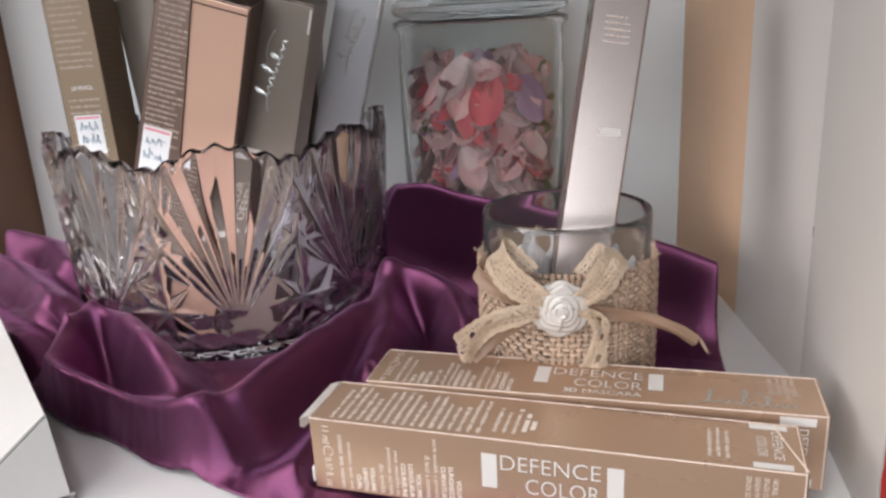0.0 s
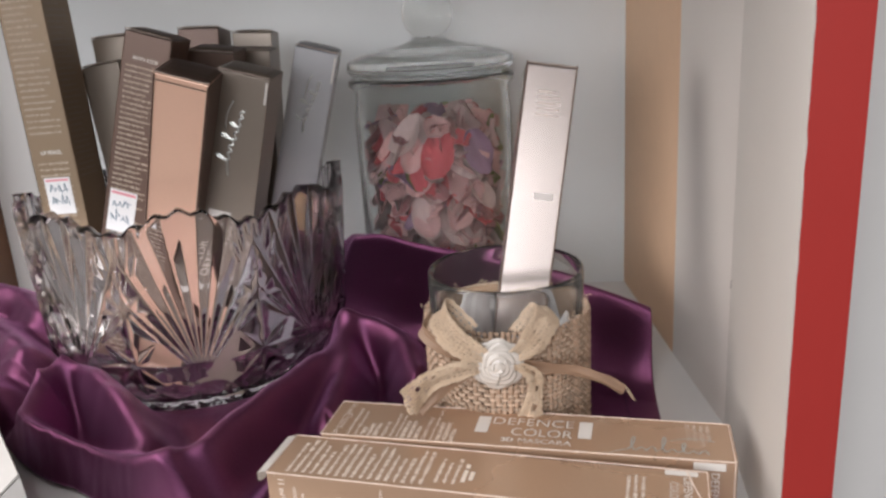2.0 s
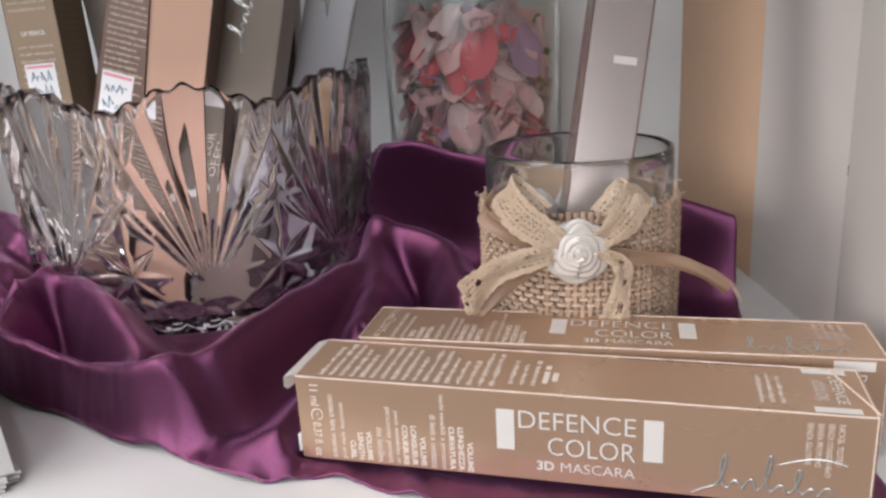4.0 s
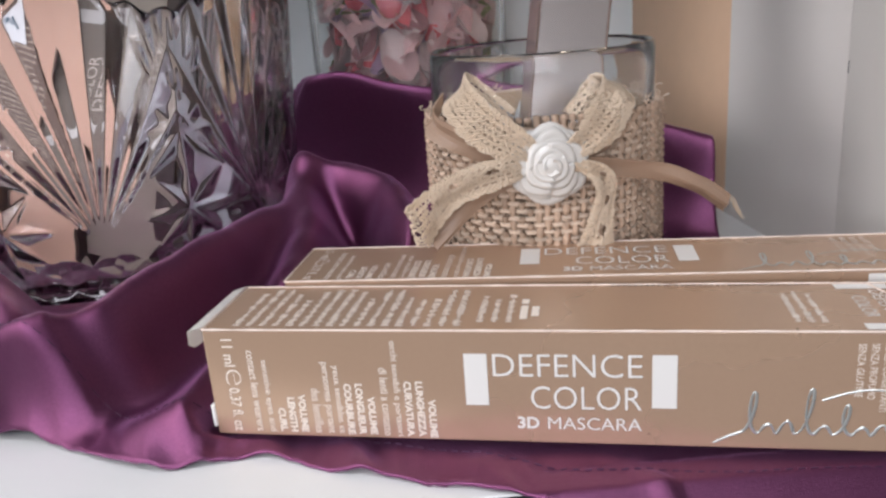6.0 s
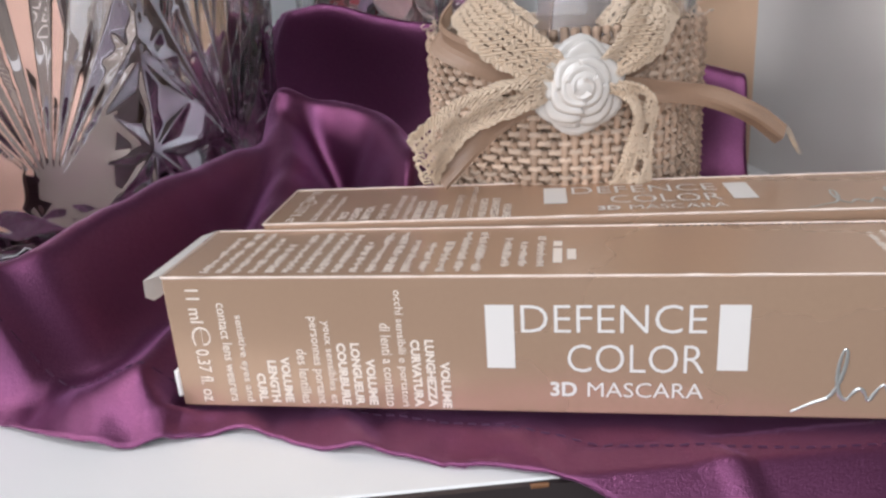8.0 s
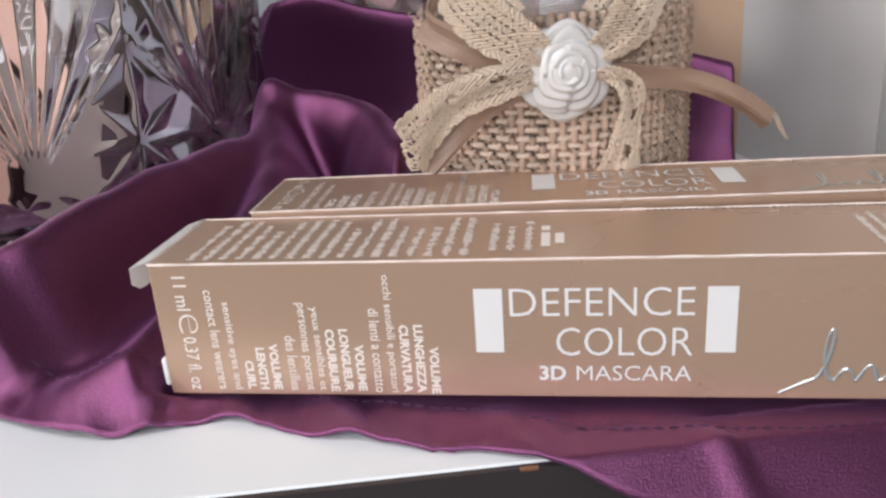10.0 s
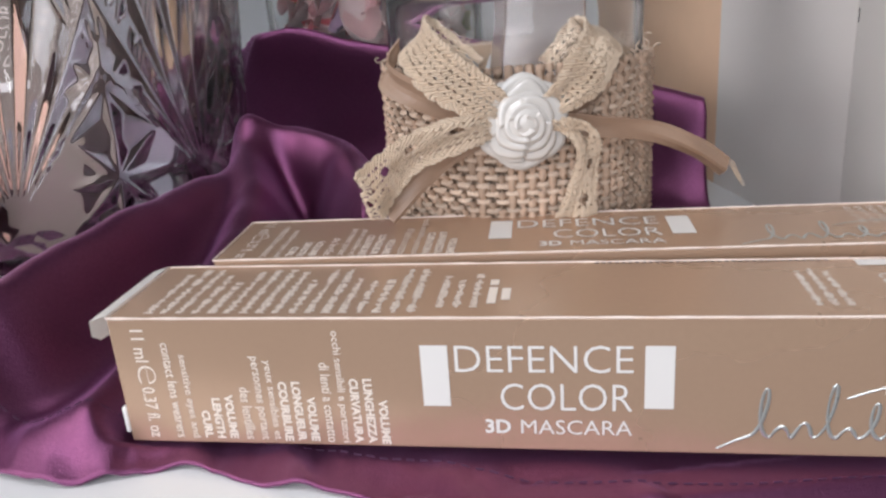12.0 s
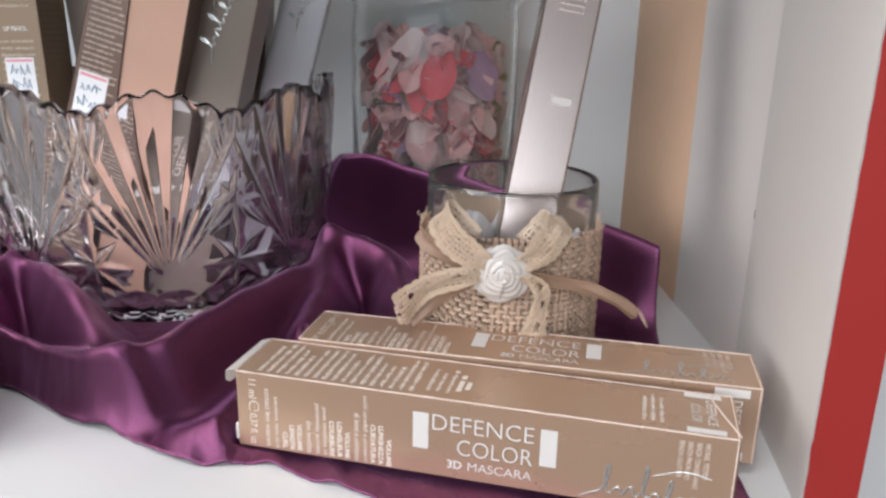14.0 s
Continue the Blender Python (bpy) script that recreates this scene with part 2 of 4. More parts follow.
def fine_print(u0, u1, v0, v1, pitch, seed, thick=0.60, gap=0.25):
    """Lines of unreadable small print along v, as rows of short bars."""
    rng = random.Random(seed)
    out = []
    u = u0
    while u < u1:
        v = v0
        stop = v1 - rng.random() ** 2 * (v1 - v0) * 0.35
        em = pitch * 0.44
        while v < stop:
            w = min(rng.uniform(1.2, 5.5) * em, stop - v)
            c = v
            while c < v + w:
                tall = rng.choice((0.70, 0.70, 0.70, 0.88, 1.0))
                out.append((u + pitch * thick * (1 - tall) * rng.choice((0.0, 1.0)), c, u + pitch * thick * tall, c + em * 0.36))
                c += em * 0.50
            v += w + em * gap * 2
        u += pitch
    return out
# ---- the shelf unit ----
SHELF_Y, BACK_Y, SIDE_X, LEFT_X, TOP_Z = 0.2195, 0.503, 0.116, -0.280, 0.26
shelf = tagged(link("shelf", box_bm(LEFT_X, SIDE_X + 0.012, SHELF_Y + 0.0012, BACK_Y, -0.018, 0.0, 0.0004, 1), M_WHITE), "white laminated shelf board with a dark front edge", "shelf", kind="structure")
part("edge_band", box_bm(LEFT_X, SIDE_X, SHELF_Y, SHELF_Y + 0.0012, -0.018, -0.0003), M_DARK, shelf, "dark edge band, chipped")
part("chip", box_bm(0.012, 0.0150, SHELF_Y - 0.0001, SHELF_Y + 0.0006, -0.0009, -0.0001, 0.0002, 1), M_BROWN, shelf, "bare chipped spot")
tagged(link("wall_back", box_bm(LEFT_X - 0.02, SIDE_X + 0.014, BACK_Y, BACK_Y + 0.012, -0.30, TOP_Z), M_BACK), "pale blue-white back panel of the shelf unit", "panel", kind="structure")
part("side_strip", box_bm(LEFT_X + 0.0003, -0.225, BACK_Y - 0.002, BACK_Y - 0.0002, -0.0, TOP_Z), M_STRIP, bpy.data.objects["wall_back"], "white strip")
# unseen board; height and front edge chosen to shade the upper back panel
tagged(link("unseen_shelf_above", box_bm(LEFT_X, SIDE_X, 0.210, BACK_Y - 0.0003, TOP_Z - 0.018, TOP_Z), M_WHITE), "unseen white shelf board above, shading the upper back", "shelf", kind="structure")


def slab_bm(a, b, z0, z1, thick=0.014):
    """An upright panel whose inner face runs from a to b in plan, thickened to its right."""
    a, b = Vector(a), Vector(b)
    out = Vector(((a - b).y, (b - a).x)).normalized() * thick
    bm = bmesh.new()
    low = [bm.verts.new((p.x, p.y, z0)) for p in (a, b, b + out, a + out)]
    high = [bm.verts.new((p.x, p.y, z1)) for p in (a, b, b + out, a + out)]
    bm.faces.new(low)
    bm.faces.new(high[::-1])
    for i in range(4):
        k = (i + 1) % 4
        bm.faces.new((low[i], high[i], high[k], low[k]))
    bmesh.ops.recalc_face_normals(bm, faces=bm.faces)
    return bm


# the side wall bends outwards from the back corner to a seam, and inwards again to its red front edge
CORNER, JOINT, SEAM, NOSE = (0.1160, BACK_Y - 0.0003), (0.1216, 0.392), (0.1262, 0.318), (0.1157, 0.2275)
side = tagged(link("wall_side", slab_bm((JOINT[0], JOINT[1] - 0.0002), SEAM, -0.30, TOP_Z), M_SIDE), "grey-white laminated side panel with a seam", "panel", kind="structure")
part("front_panel", slab_bm((SEAM[0] - 0.0002, SEAM[1] - 0.0005), NOSE, -0.30, TOP_Z), M_SIDE_B, side)
part("rear_panel", slab_bm(CORNER, JOINT, -0.30, TOP_Z), M_BEIGE, side, "beige laminated rear strip")
part("red_edge", grid_bm(1, 150, lambda u, v: (0.1153 + 0.0146 * u + (0.0004 * noise.noise((v * 90, 3, 1)) * (1 - u)), 0.2256, -0.30 + (TOP_Z + 0.30) * v)), M_RED, side, "red painted front edge, rough along its border")
part("dent", box_bm(SEAM[0] - 0.0003, SEAM[0] + 0.001, SEAM[1] - 0.0010, SEAM[1] - 0.0006, 0.0605, 0.0640), M_DARK, side, "small dark dent")
left = tagged(link("wall_left", box_bm(LEFT_X - 0.014, LEFT_X, 0.455, BACK_Y - 0.0003, -0.30, TOP_Z), M_BROWN), "brown wooden side panel of the shelf unit", "panel", kind="structure")
part("dark_groove", box_bm(LEFT_X - 0.014, LEFT_X - 0.004, 0.444, 0.4547, -0.30, TOP_Z), M_DARK, left, "dark groove")
part("outer_panel", box_bm(SIDE_X + 0.0165, SIDE_X + 0.30, 0.262, 0.275, -0.9, 1.2), M_WHITE, side, "white outer panel")

# ---- the shop round it, plain and unseen; its dark floor darkens reflections ----
tagged(link("floor", box_bm(-2.6, 2.6, -3.2, 1.2, -1.12, -1.10), M_FLOOR), "unseen shop floor, dark to deepen reflections", "floor", kind="structure")
tagged(link("ceiling", box_bm(-2.6, 2.6, -3.2, 1.2, 1.70, 1.72), M_ROOM), "pale shop ceiling", "ceiling", kind="structure")
tagged(link("wall_south", box_bm(-2.6, 2.6, -3.22, -3.2, -1.10, 1.70), M_ROOM), "pale shop wall", "wall", kind="structure")
tagged(link("wall_east", box_bm(2.6, 2.62, -3.2, 1.2, -1.10, 1.70), M_ROOM), "pale shop wall", "wall", kind="structure")
tagged(link("wall_west", box_bm(-2.62, -2.6, -3.2, 1.2, -1.10, 1.70), M_ROOM), "pale shop wall", "wall", kind="structure")
tagged(link("wall_north", box_bm(-2.6, 2.6, 1.2, 1.22, -1.10, 1.70), M_ROOM), "pale shop wall", "wall", kind="structure")

# ---- the mascara cartons lying on the cloth ----
CL, CS = 0.1414, 0.0245
FRONT = Matrix(((1, 0, 0, 0), (0, 0, -1, 0), (0, 1, 0, 0), (0, 0, 0, 1)))
TOP = Matrix(((1, 0, 0, 0), (0, 1, 0, 0), (0, 0, 1, CS), (0, 0, 0, 1)))
SMALL = ((("11 ml", 0.0046, 0.0224, 0.0062, 0.0024, 0), ("e", 0.0044, 0.0155, 0.0036, 0.0034, -0.9), ("0.37 fl. oz", 0.0046, 0.0112, 0.0102, 0.0024, 0)),
         (("contact lens wearers", 0.0097, 0.0199, 0.0188, 0.0018, 0), ("sensitive eyes and", 0.0123, 0.0177, 0.0166, 0.0018, 0),
          ("CURL", 0.0150, 0.0067, 0.0056, 0.0016, 1), ("LENGTH", 0.0173, 0.0092, 0.0081, 0.0016, 1), ("VOLUME", 0.0197, 0.0099, 0.0088, 0.0016, 1),
          ("des lentilles", 0.0228, 0.0114, 0.0104, 0.0018, 0), ("personnes portant", 0.0252, 0.0174, 0.0164, 0.0018, 0), ("yeux sensibles et", 0.0276, 0.0167, 0.0157, 0.0018, 0),
          ("COURBURE", 0.0299, 0.0126, 0.0118, 0.0016, 1), ("LONGUEUR", 0.0323, 0.0126, 0.0118, 0.0016, 1), ("VOLUME", 0.0347, 0.0097, 0.0088, 0.0016, 1),
          ("di lenti a contatto", 0.0377, 0.0163, 0.0156, 0.0018, 0), ("occhi sensibili e portatori", 0.0401, 0.0222, 0.0215, 0.0018, 0),
          ("CURVATURA", 0.0426, 0.0133, 0.0126, 0.0016, 1), ("LUNGHEZZA", 0.0450, 0.0133, 0.0126, 0.0016, 1), ("VOLUME", 0.0474, 0.0093, 0.0088, 0.0016, 1)))
NOTES = (("NICKEL TESTED", 0.1335, 0.0222, 0.0105, 0.0013), ("SENZA CONSERVANTI", 0.1313, 0.0222, 0.0136, 0.0013), ("SENZA PROFUMO", 0.1291, 0.0222, 0.0112, 0.0013), ("SENZA GLUTINE", 0.1269, 0.0222, 0.0108, 0.0013))


def flourish(face, parent, u, v, w, h, mat, thick=0.00025, turn=0.0):
    """A handwritten-looking foil stroke: a long rising stroke, loops and a trailing line, no letters."""
    loops = (1.0, 0.22, 0.30, 1.08, 0.2, 0.72, 0.18, 0.25)
    pts = [(-0.16 * w, -0.10 * h, 0.00012), (-0.06 * w, 0.05 * h, 0.00012)]
    n = 18
    for i in range(n * len(loops)):
        k, phi = i // n, 2 * math.pi * (i % n) / n
        x = (k + (i % n) / n + 0.36 * math.sin(phi) * (1 if loops[k] > 0.6 else -0.15) + 0.30 * (1 - math.cos(phi)) * loops[k] * 0.5) / len(loops)
        pts.append((x * w * 0.92, h * (0.12 + loops[k] * (1 - math.cos(phi)) * 0.42), 0.00012))
    bm = tube_bm(pts, lambda s: thick * (0.7 + 0.6 * abs(math.sin(s * 40))), 4, flat=0.35)
    tube_bm([(0.5 * w + 0.5 * w * t, h * (0.80 + 0.22 * math.sin(t * 2.6)), 0.00012) for t in [i / 14 for i in range(15)]], thick * 0.7, 4, bm, flat=0.35)
    bm.transform(face @ pose(u, v, 0, 0, 0, turn))
    return part("foil_mark", bm, mat, parent, "flowing foil mark")


def crease(a, b, parent, seed):
    """The pale worn line along a carton's edge."""
    a, b = Vector(a), Vector(b)
    n = 60
    pts = [a.lerp(b, i / n) for i in range(n + 1)]
    return part("crease", tube_bm(pts, lambda s: 0.00021 + 0.00016 * noise.noise((s * 30, seed, 0)), 5), M_EDGE, parent, "pale worn crease")


def main_print(face, parent):
    part("white_bar", bars_bm([(0.0547, CS - 0.0162, 0.0593, CS - 0.0049)]), M_INK, parent).matrix_local = face
    part("white_bar", bars_bm([(0.0909, CS - 0.0162, 0.0955, CS - 0.0049)]), M_INK, parent).matrix_local = face
    lettering("DEFENCE", 0.0604, CS - 0.0098, 0.0287, 0.0049, face, parent, M_INK, -0.009)
    lettering("COLOR", 0.0677, CS - 0.0168, 0.0213, 0.0050, face, parent, M_INK, -0.009)
    lettering("3D", 0.0649, CS - 0.0213, 0.0043, 0.0027, face, parent, M_INK, 0.03)
    lettering("MASCARA", 0.0709, CS - 0.0213, 0.0181, 0.0027, face, parent, M_INK, -0.004)
    for words, u, v, w, h, bold in SMALL[0] + SMALL[1]:
        lettering(words, u - 0.0006, v, w, h, face, parent, M_FINE, 0.035 * bold + 0.008, True)
    for words, u, v, w, h in NOTES:
        lettering(words, u, v, w, h, face, parent, M_FINE, 0, True)


def side_print(face, parent, seed):
    on_face("fine_print", bars_bm(fine_print(0.0060, 0.0545, 0.0020, 0.0220, 0.0029, seed, 0.56)), M_FINE, face, parent, "cream block of small print")
    on_face("fine_print", bars_bm(fine_print(0.0570, 0.0635, 0.004, 0.0185, 0.0029, seed + 1, 0.5) + [(0.0655, 0.0055, 0.0670, 0.0125), (0.0655, 0.0135, 0.0670, 0.016), (0.0678, 0.007, 0.0693, 0.012)]), M_FINE, face, parent, "cream block of small print")
    on_face("fine_print", bars_bm(fine_print(0.1170, 0.1235, 0.004, 0.0195, 0.0023, seed + 2, 0.56)), M_FINE, face, parent, "cream block of small print")
    part("white_bar", bars_bm([(0.1285, CS - 0.0035, 0.1385, CS - 0.0008)]), M_INK, parent).matrix_local = face
    part("white_bar", bars_bm([(0.1285, 0.0008, 0.1385, 0.0035)]), M_INK, parent).matrix_local = face
    lettering("DEFENCE", 0.1341, CS - 0.0045, 0.0145, 0.0026, face, parent, M_INK, 0, True)
    lettering("COLOR", 0.1300, CS - 0.0075, 0.0105, 0.0026, face, parent, M_INK, 0, True)


def mascara_carton(label, at, art_up, seed):
    ob = thing("mascara_carton", label, "box", at, "mascara cartons on the cloth")
    t = 0.0005
    part("sleeve", box_bm(0, CL, 0, CS, 0, CS, 0.00035, 2), M_KRAFT, ob)
    for k, (a, b) in enumerate((((0, 0, CS), (CL, 0, CS)), ((0, CS, CS), (CL, CS, CS)), ((CL, 0, 0), (CL, 0, CS)), ((CL, 0, CS), (CL, CS, CS)), ((0, 0, CS), (0, CS, CS)))):
        crease(a, b, ob, seed + k)
    # open tuck flap at one end, raw white card
    if not art_up:
        bm = grid_bm(10, 10, lambda u, v: (-0.0001 - 0.0034 * min(v / 0.5, 1) - 0.0003 * max(v - 0.5, 0), 0.0004 + (CS - 0.0008) * u * 1.0,
                                           CS + 0.0003 - 0.0010 * min(v / 0.5, 1) - 0.0050 * max(v - 0.5, 0) * 2 * (1 - 0.4 * abs(2 * u - 1) ** 8)))
        bmesh.ops.solidify(bm, geom=list(bm.faces), thickness=t)
        part("tuck_flap", bm, M_FLAP, ob, "raw white card flap")
        part("dust_flap", box_bm(-0.0011, -0.0001, 0.0002, 0.012, 0.0015, 0.0068, 0.0003, 1), M_FLAP, ob, "raw white card flap")
    # the closed end: a lid panel with a rounded rim
    bm = box_bm(CL - 0.0002, CL + 0.0007, 0.0004, CS - 0.0004, 0.0006, CS + 0.0002, 0.0003, 1)
    part("end_flap", bm, M_KRAFT, ob)
    main_print(TOP if art_up else FRONT, ob)
    side_print(FRONT if art_up else TOP, ob, seed * 7 + 3)
    if not art_up:
        part("lid_rim", tube_bm(smooth_line([(CL - 0.0062, CS - 0.0008, CS + 0.0002), (CL - 0.0040, CS * 0.55, CS + 0.0009), (CL - 0.0012, CS * 0.2, CS + 0.0008), (CL + 0.0006, 0.0012, CS + 0.0001)], 20), 0.00024, 5), M_EDGE, ob, "pale curved rim of the end flap")
        tagged(on_face("perforation", bars_bm([(0.084 + 0.0012 * k, CS - 0.0012, 0.0847 + 0.0012 * k, CS - 0.0005) for k in range(34)]), M_CHOC, TOP, ob, "dark perforated line"), kind="stuff")
    face = TOP if art_up else FRONT
    flourish(face, ob, 0.1070, 0.0022, 0.0290, 0.0105, M_FOIL)
    return ob


A_YAW, B_YAW = math.degrees(math.atan2(-0.0305, 0.138)), -10.6
mascara_carton("bronze mascara carton lying on purple satin, main print facing out", pose(-0.0452, 0.2480, 0.0030, 0, 0, A_YAW), False, 1)
mascara_carton("bronze mascara carton lying behind another, main print facing up", pose(-0.0310, 0.2709, 0.0040, 0, 0, B_YAW), True, 2)
# ---- the purple satin cloth ----
BOWL, TUMBLER, JAR = Vector((-0.1180, 0.401)), Vector((0.0380, 0.313)), Vector((0.004, 0.4592))
FRONT_EDGE = ((-0.262, 0.372), (-0.200, 0.325), (-0.140, 0.283), (-0.098, 0.259), (-0.055, 0.239), (-0.036, 0.2415), (-0.016, 0.232), (0.004, 0.2245), (0.030, 0.2135), (0.060, 0.209), (0.102, 0.2075))
# folds: crest from one point to the next (x, y, height), and its width on either side


def lean(h):
    """How far a fold of that height leans forward."""
    return 0.2 * h + 5.0 * h * h


FOLDS = (
    (((-0.075, 0.422, 0.066), (-0.040, 0.408, 0.066), (0.005, 0.405, 0.055), (0.060, 0.385, 0.046), (0.105, 0.358, 0.036)), 0.013, 0.013),
    (((-0.036, 0.364, 0.034), (-0.0210, 0.354, 0.0385), (-0.0080, 0.342, 0.0355), (0.0015, 0.314, 0.026), (0.0040, 0.298, 0.016)), 0.014, 0.011),
    (((-0.036, 0.362, 0.033), (-0.0320, 0.332, 0.029), (-0.0360, 0.302, 0.018)), 0.010, 0.010),
    (((-0.088, 0.262, 0.020), (-0.074, 0.268, 0.026), (-0.058, 0.302, 0.030), (-0.045, 0.334, 0.030), (-0.038, 0.362, 0.022)), 0.016, 0.010),
    (((-0.156, 0.338, 0.028), (-0.140, 0.322, 0.034), (-0.120, 0.304, 0.030), (-0.102, 0.284, 0.020)), 0.009, 0.010),
    (((-0.160, 0.345, 0.030), (-0.166, 0.322, 0.030), (-0.162, 0.304, 0.022), (-0.150, 0.290, 0.014)), 0.008, 0.009),
    (((-0.176, 0.306, 0.018), (-0.152, 0.294, 0.020), (-0.120, 0.279, 0.019), (-0.088, 0.264, 0.022)), 0.007, 0.014),
    (((-0.262, 0.412, 0.034), (-0.225, 0.386, 0.035), (-0.186, 0.352, 0.030)), 0.013, 0.017),
    (((-0.262, 0.388, 0.022), (-0.225, 0.352, 0.026), (-0.190, 0.330, 0.022)), 0.012, 0.016),
    (((-0.262, 0.440, 0.036), (-0.228, 0.424, 0.034), (-0.205, 0.400, 0.030)), 0.018, 0.017),
    (((-0.060, 0.242, 0.006), (-0.047, 0.254, 0.012), (-0.036, 0.286, 0.016)), 0.012, 0.010),
    (((-0.112, 0.262, 0.008), (-0.098, 0.276, 0.010)), 0.006, 0.006),
)
FOLDS = tuple((tuple((x, y + lean(z), z) for x, y, z in crest), wl, wr) for crest, wl, wr in FOLDS)


def edge_y(x):
    for (xa, ya), (xb, yb) in zip(FRONT_EDGE, FRONT_EDGE[1:]):
        if x <= xb:
            s = (x - xa) / (xb - xa)
            s = s * s * (3 - 2 * s) * 0.6 + s * 0.4
            return ya + (yb - ya) * s
    return FRONT_EDGE[-1][1]


def back_y(x):
    return 0.494 - 0.030 * soft(-0.075, -0.040, x) - max(x + 0.04, 0) / 0.142 * 0.082


CELL, X0, Y0 = 0.001, -0.275, 0.185


def fold_field():
    """The folds' heights over the plan, joined and then rounded off as cloth rounds them."""
    xs, ys = np.meshgrid(X0 + CELL * np.arange(391), Y0 + CELL * np.arange(341))
    total = np.zeros_like(xs)
    for crest, wl, wr in FOLDS:
        best = np.zeros_like(xs)
        for (ax, ay, az), (bx, by, bz) in zip(crest, crest[1:]):
            dx, dy = bx - ax, by - ay
            s = np.clip(((xs - ax) * dx + (ys - ay) * dy) / (dx * dx + dy * dy), 0, 1)
            ox, oy = xs - ax - dx * s, ys - ay - dy * s
            w = np.where(dx * oy - dy * ox > 0, wl, wr)
            best = np.maximum(best, (az + (bz - az) * s) * np.exp(-(ox * ox + oy * oy) / (w * w)))
        total += best ** 3
    field = total ** (1 / 3)
    bell = np.exp(-0.5 * (np.arange(-8, 9) / 2.6) ** 2)
    bell /= bell.sum()
    wide = np.pad(field, 8, mode="edge")
    wide = np.apply_along_axis(lambda r: np.convolve(r, bell, "valid"), 0, wide)
    return 1.06 * np.apply_along_axis(lambda r: np.convolve(r, bell, "valid"), 1, wide)


FIELD = fold_field()


def fold_height(x, y):
    i, j = min(max((x - X0) / CELL, 0), 388.999), min(max((y - Y0) / CELL, 0), 338.999)
    a, b = int(i), int(j)
    i, j = i - a, j - b
    return float((FIELD[b, a] * (1 - i) + FIELD[b, a + 1] * i) * (1 - j) + (FIELD[b + 1, a] * (1 - i) + FIELD[b + 1, a + 1] * i) * j)


def soft(a, b, t):
    t = min(max((t - a) / (b - a), 0), 1)
    return t * t * (3 - 2 * t)


A_M, B_M = pose(-0.0452, 0.2480, 0, 0, 0, A_YAW).inverted(), pose(-0.0310, 0.2709, 0, 0, 0, B_YAW).inverted()


def cloth_z(x, y):
    h = fold_height(x, y)
    h += 0.0010 * noise.noise((x * 45, y * 60, 0.3)) + 0.00015 * noise.noise((x * 130, y * 150, 4.3))
    ripple = 0.0008 * noise.noise((x * 70 + y * 40, y * 22, 1.7)) + 0.0007 * noise.noise((x * 40 - y * 90, y * 60, 7.7))
    ridge = 1 - abs(2 * noise.noise((x * 26 + y * 20, y * 9 - x * 9, 5.1)))
    ripple += 0.0040 * max(ridge, 0) ** 3 * soft(-0.06, -0.09, x) * soft(0.38, 0.34, y)
    h = max(h + ripple * soft(0.002, 0.014, h), 0) + 0.0008
    h = 0.0008 + (h - 0.0008) * soft(-0.004, 0.013, y - edge_y(x))
    # puckers along the sewn hem
    h += (0.0005 + 0.0015 * noise.noise((x * 150 + y * 60, y * 45, 6.4)) + 0.0006 * noise.noise((x * 340, y * 120, 2.4))) * soft(0.018, 0.008, y - edge_y(x))
    r = (Vector((x, y - 0.6 * lean(h))) - BOWL).length
    h = min(h, 0.0015 + 0.06 * soft(0.060, 0.084, r) + 0.2 * max(r - 0.079, 0))
    r = (Vector((x, y)) - TUMBLER).length
    h = 0.0012 + (h - 0.0012) * soft(0.032, 0.041, r)
    r = (Vector((x, y - lean(h))) - JAR).length
    h = 0.0012 + (h - 0.0012) * soft(0.0428, 0.0442, r)
    for m, top in ((A_M, 0.0022), (B_M, 0.0032)):
        q = m @ Vector((x, y, 0))
        out = max(-q.x, q.x - CL, -q.y, q.y - CS, 0)
        h = min(h, top + 1.1 * max(out - 0.0006, 0) ** 0.95)
    d = SHELF_Y + 0.006 - y
    if d > 0:
        h += (min(h, 0.0022) - h) * soft(0, 0.006, d)
        h = max(h, 0.0014)
    d = SHELF_Y - 0.0008 - y
    if d > 0:
        h += 0.0014 * noise.noise((x * 75, 0.3, 2.2)) * soft(0.001, 0.009, d) - 1.6 * d * d / (d + 0.002)
    return h


def cloth_point(u, v, lift=0.0):
    x = -0.262 + 0.364 * u
    ya, yb = edge_y(x), back_y(x)
    y = ya + (yb - ya) * v
    x += 0.002 * math.sin(v * 9) * soft(0.9, 1.0, u)
    h = cloth_z(x, y)
    return Vector((x, y - lean(max(h - 0.002, 0)), h + lift))


bm = grid_bm(330, 230, lambda u, v: cloth_point(u, v))
for f in bm.faces:
    f.smooth = True
bmesh.ops.recalc_face_normals(bm, faces=bm.faces)
bmesh.ops.solidify(bm, geom=list(bm.faces), thickness=0.0006)
cloth = link("satin_cloth", bm, M_SATIN, smooth=True)
tagged(cloth, "glossy purple satin cloth draped in folds over the shelf", "cloth")
bm = bmesh.new()
for i in range(150):
    u = 0.03 + 0.94 * i / 150
    v = 0.055 if u < 0.62 else 0.052
    tube_bm([cloth_point(u, v, 0.00012), cloth_point(u + 0.0036, v, 0.00012)], 0.00015, 4, bm)
for i in range(30):
    v = 0.42 + 0.40 * i / 30
    tube_bm([cloth_point(0.965, v, 0.0002), cloth_point(0.965, v + 0.008, 0.0002)], 0.00020, 4, bm)
tagged(part("hem_stitching", bm, M_THREAD, cloth), "dark purple hem stitching", kind="stuff")

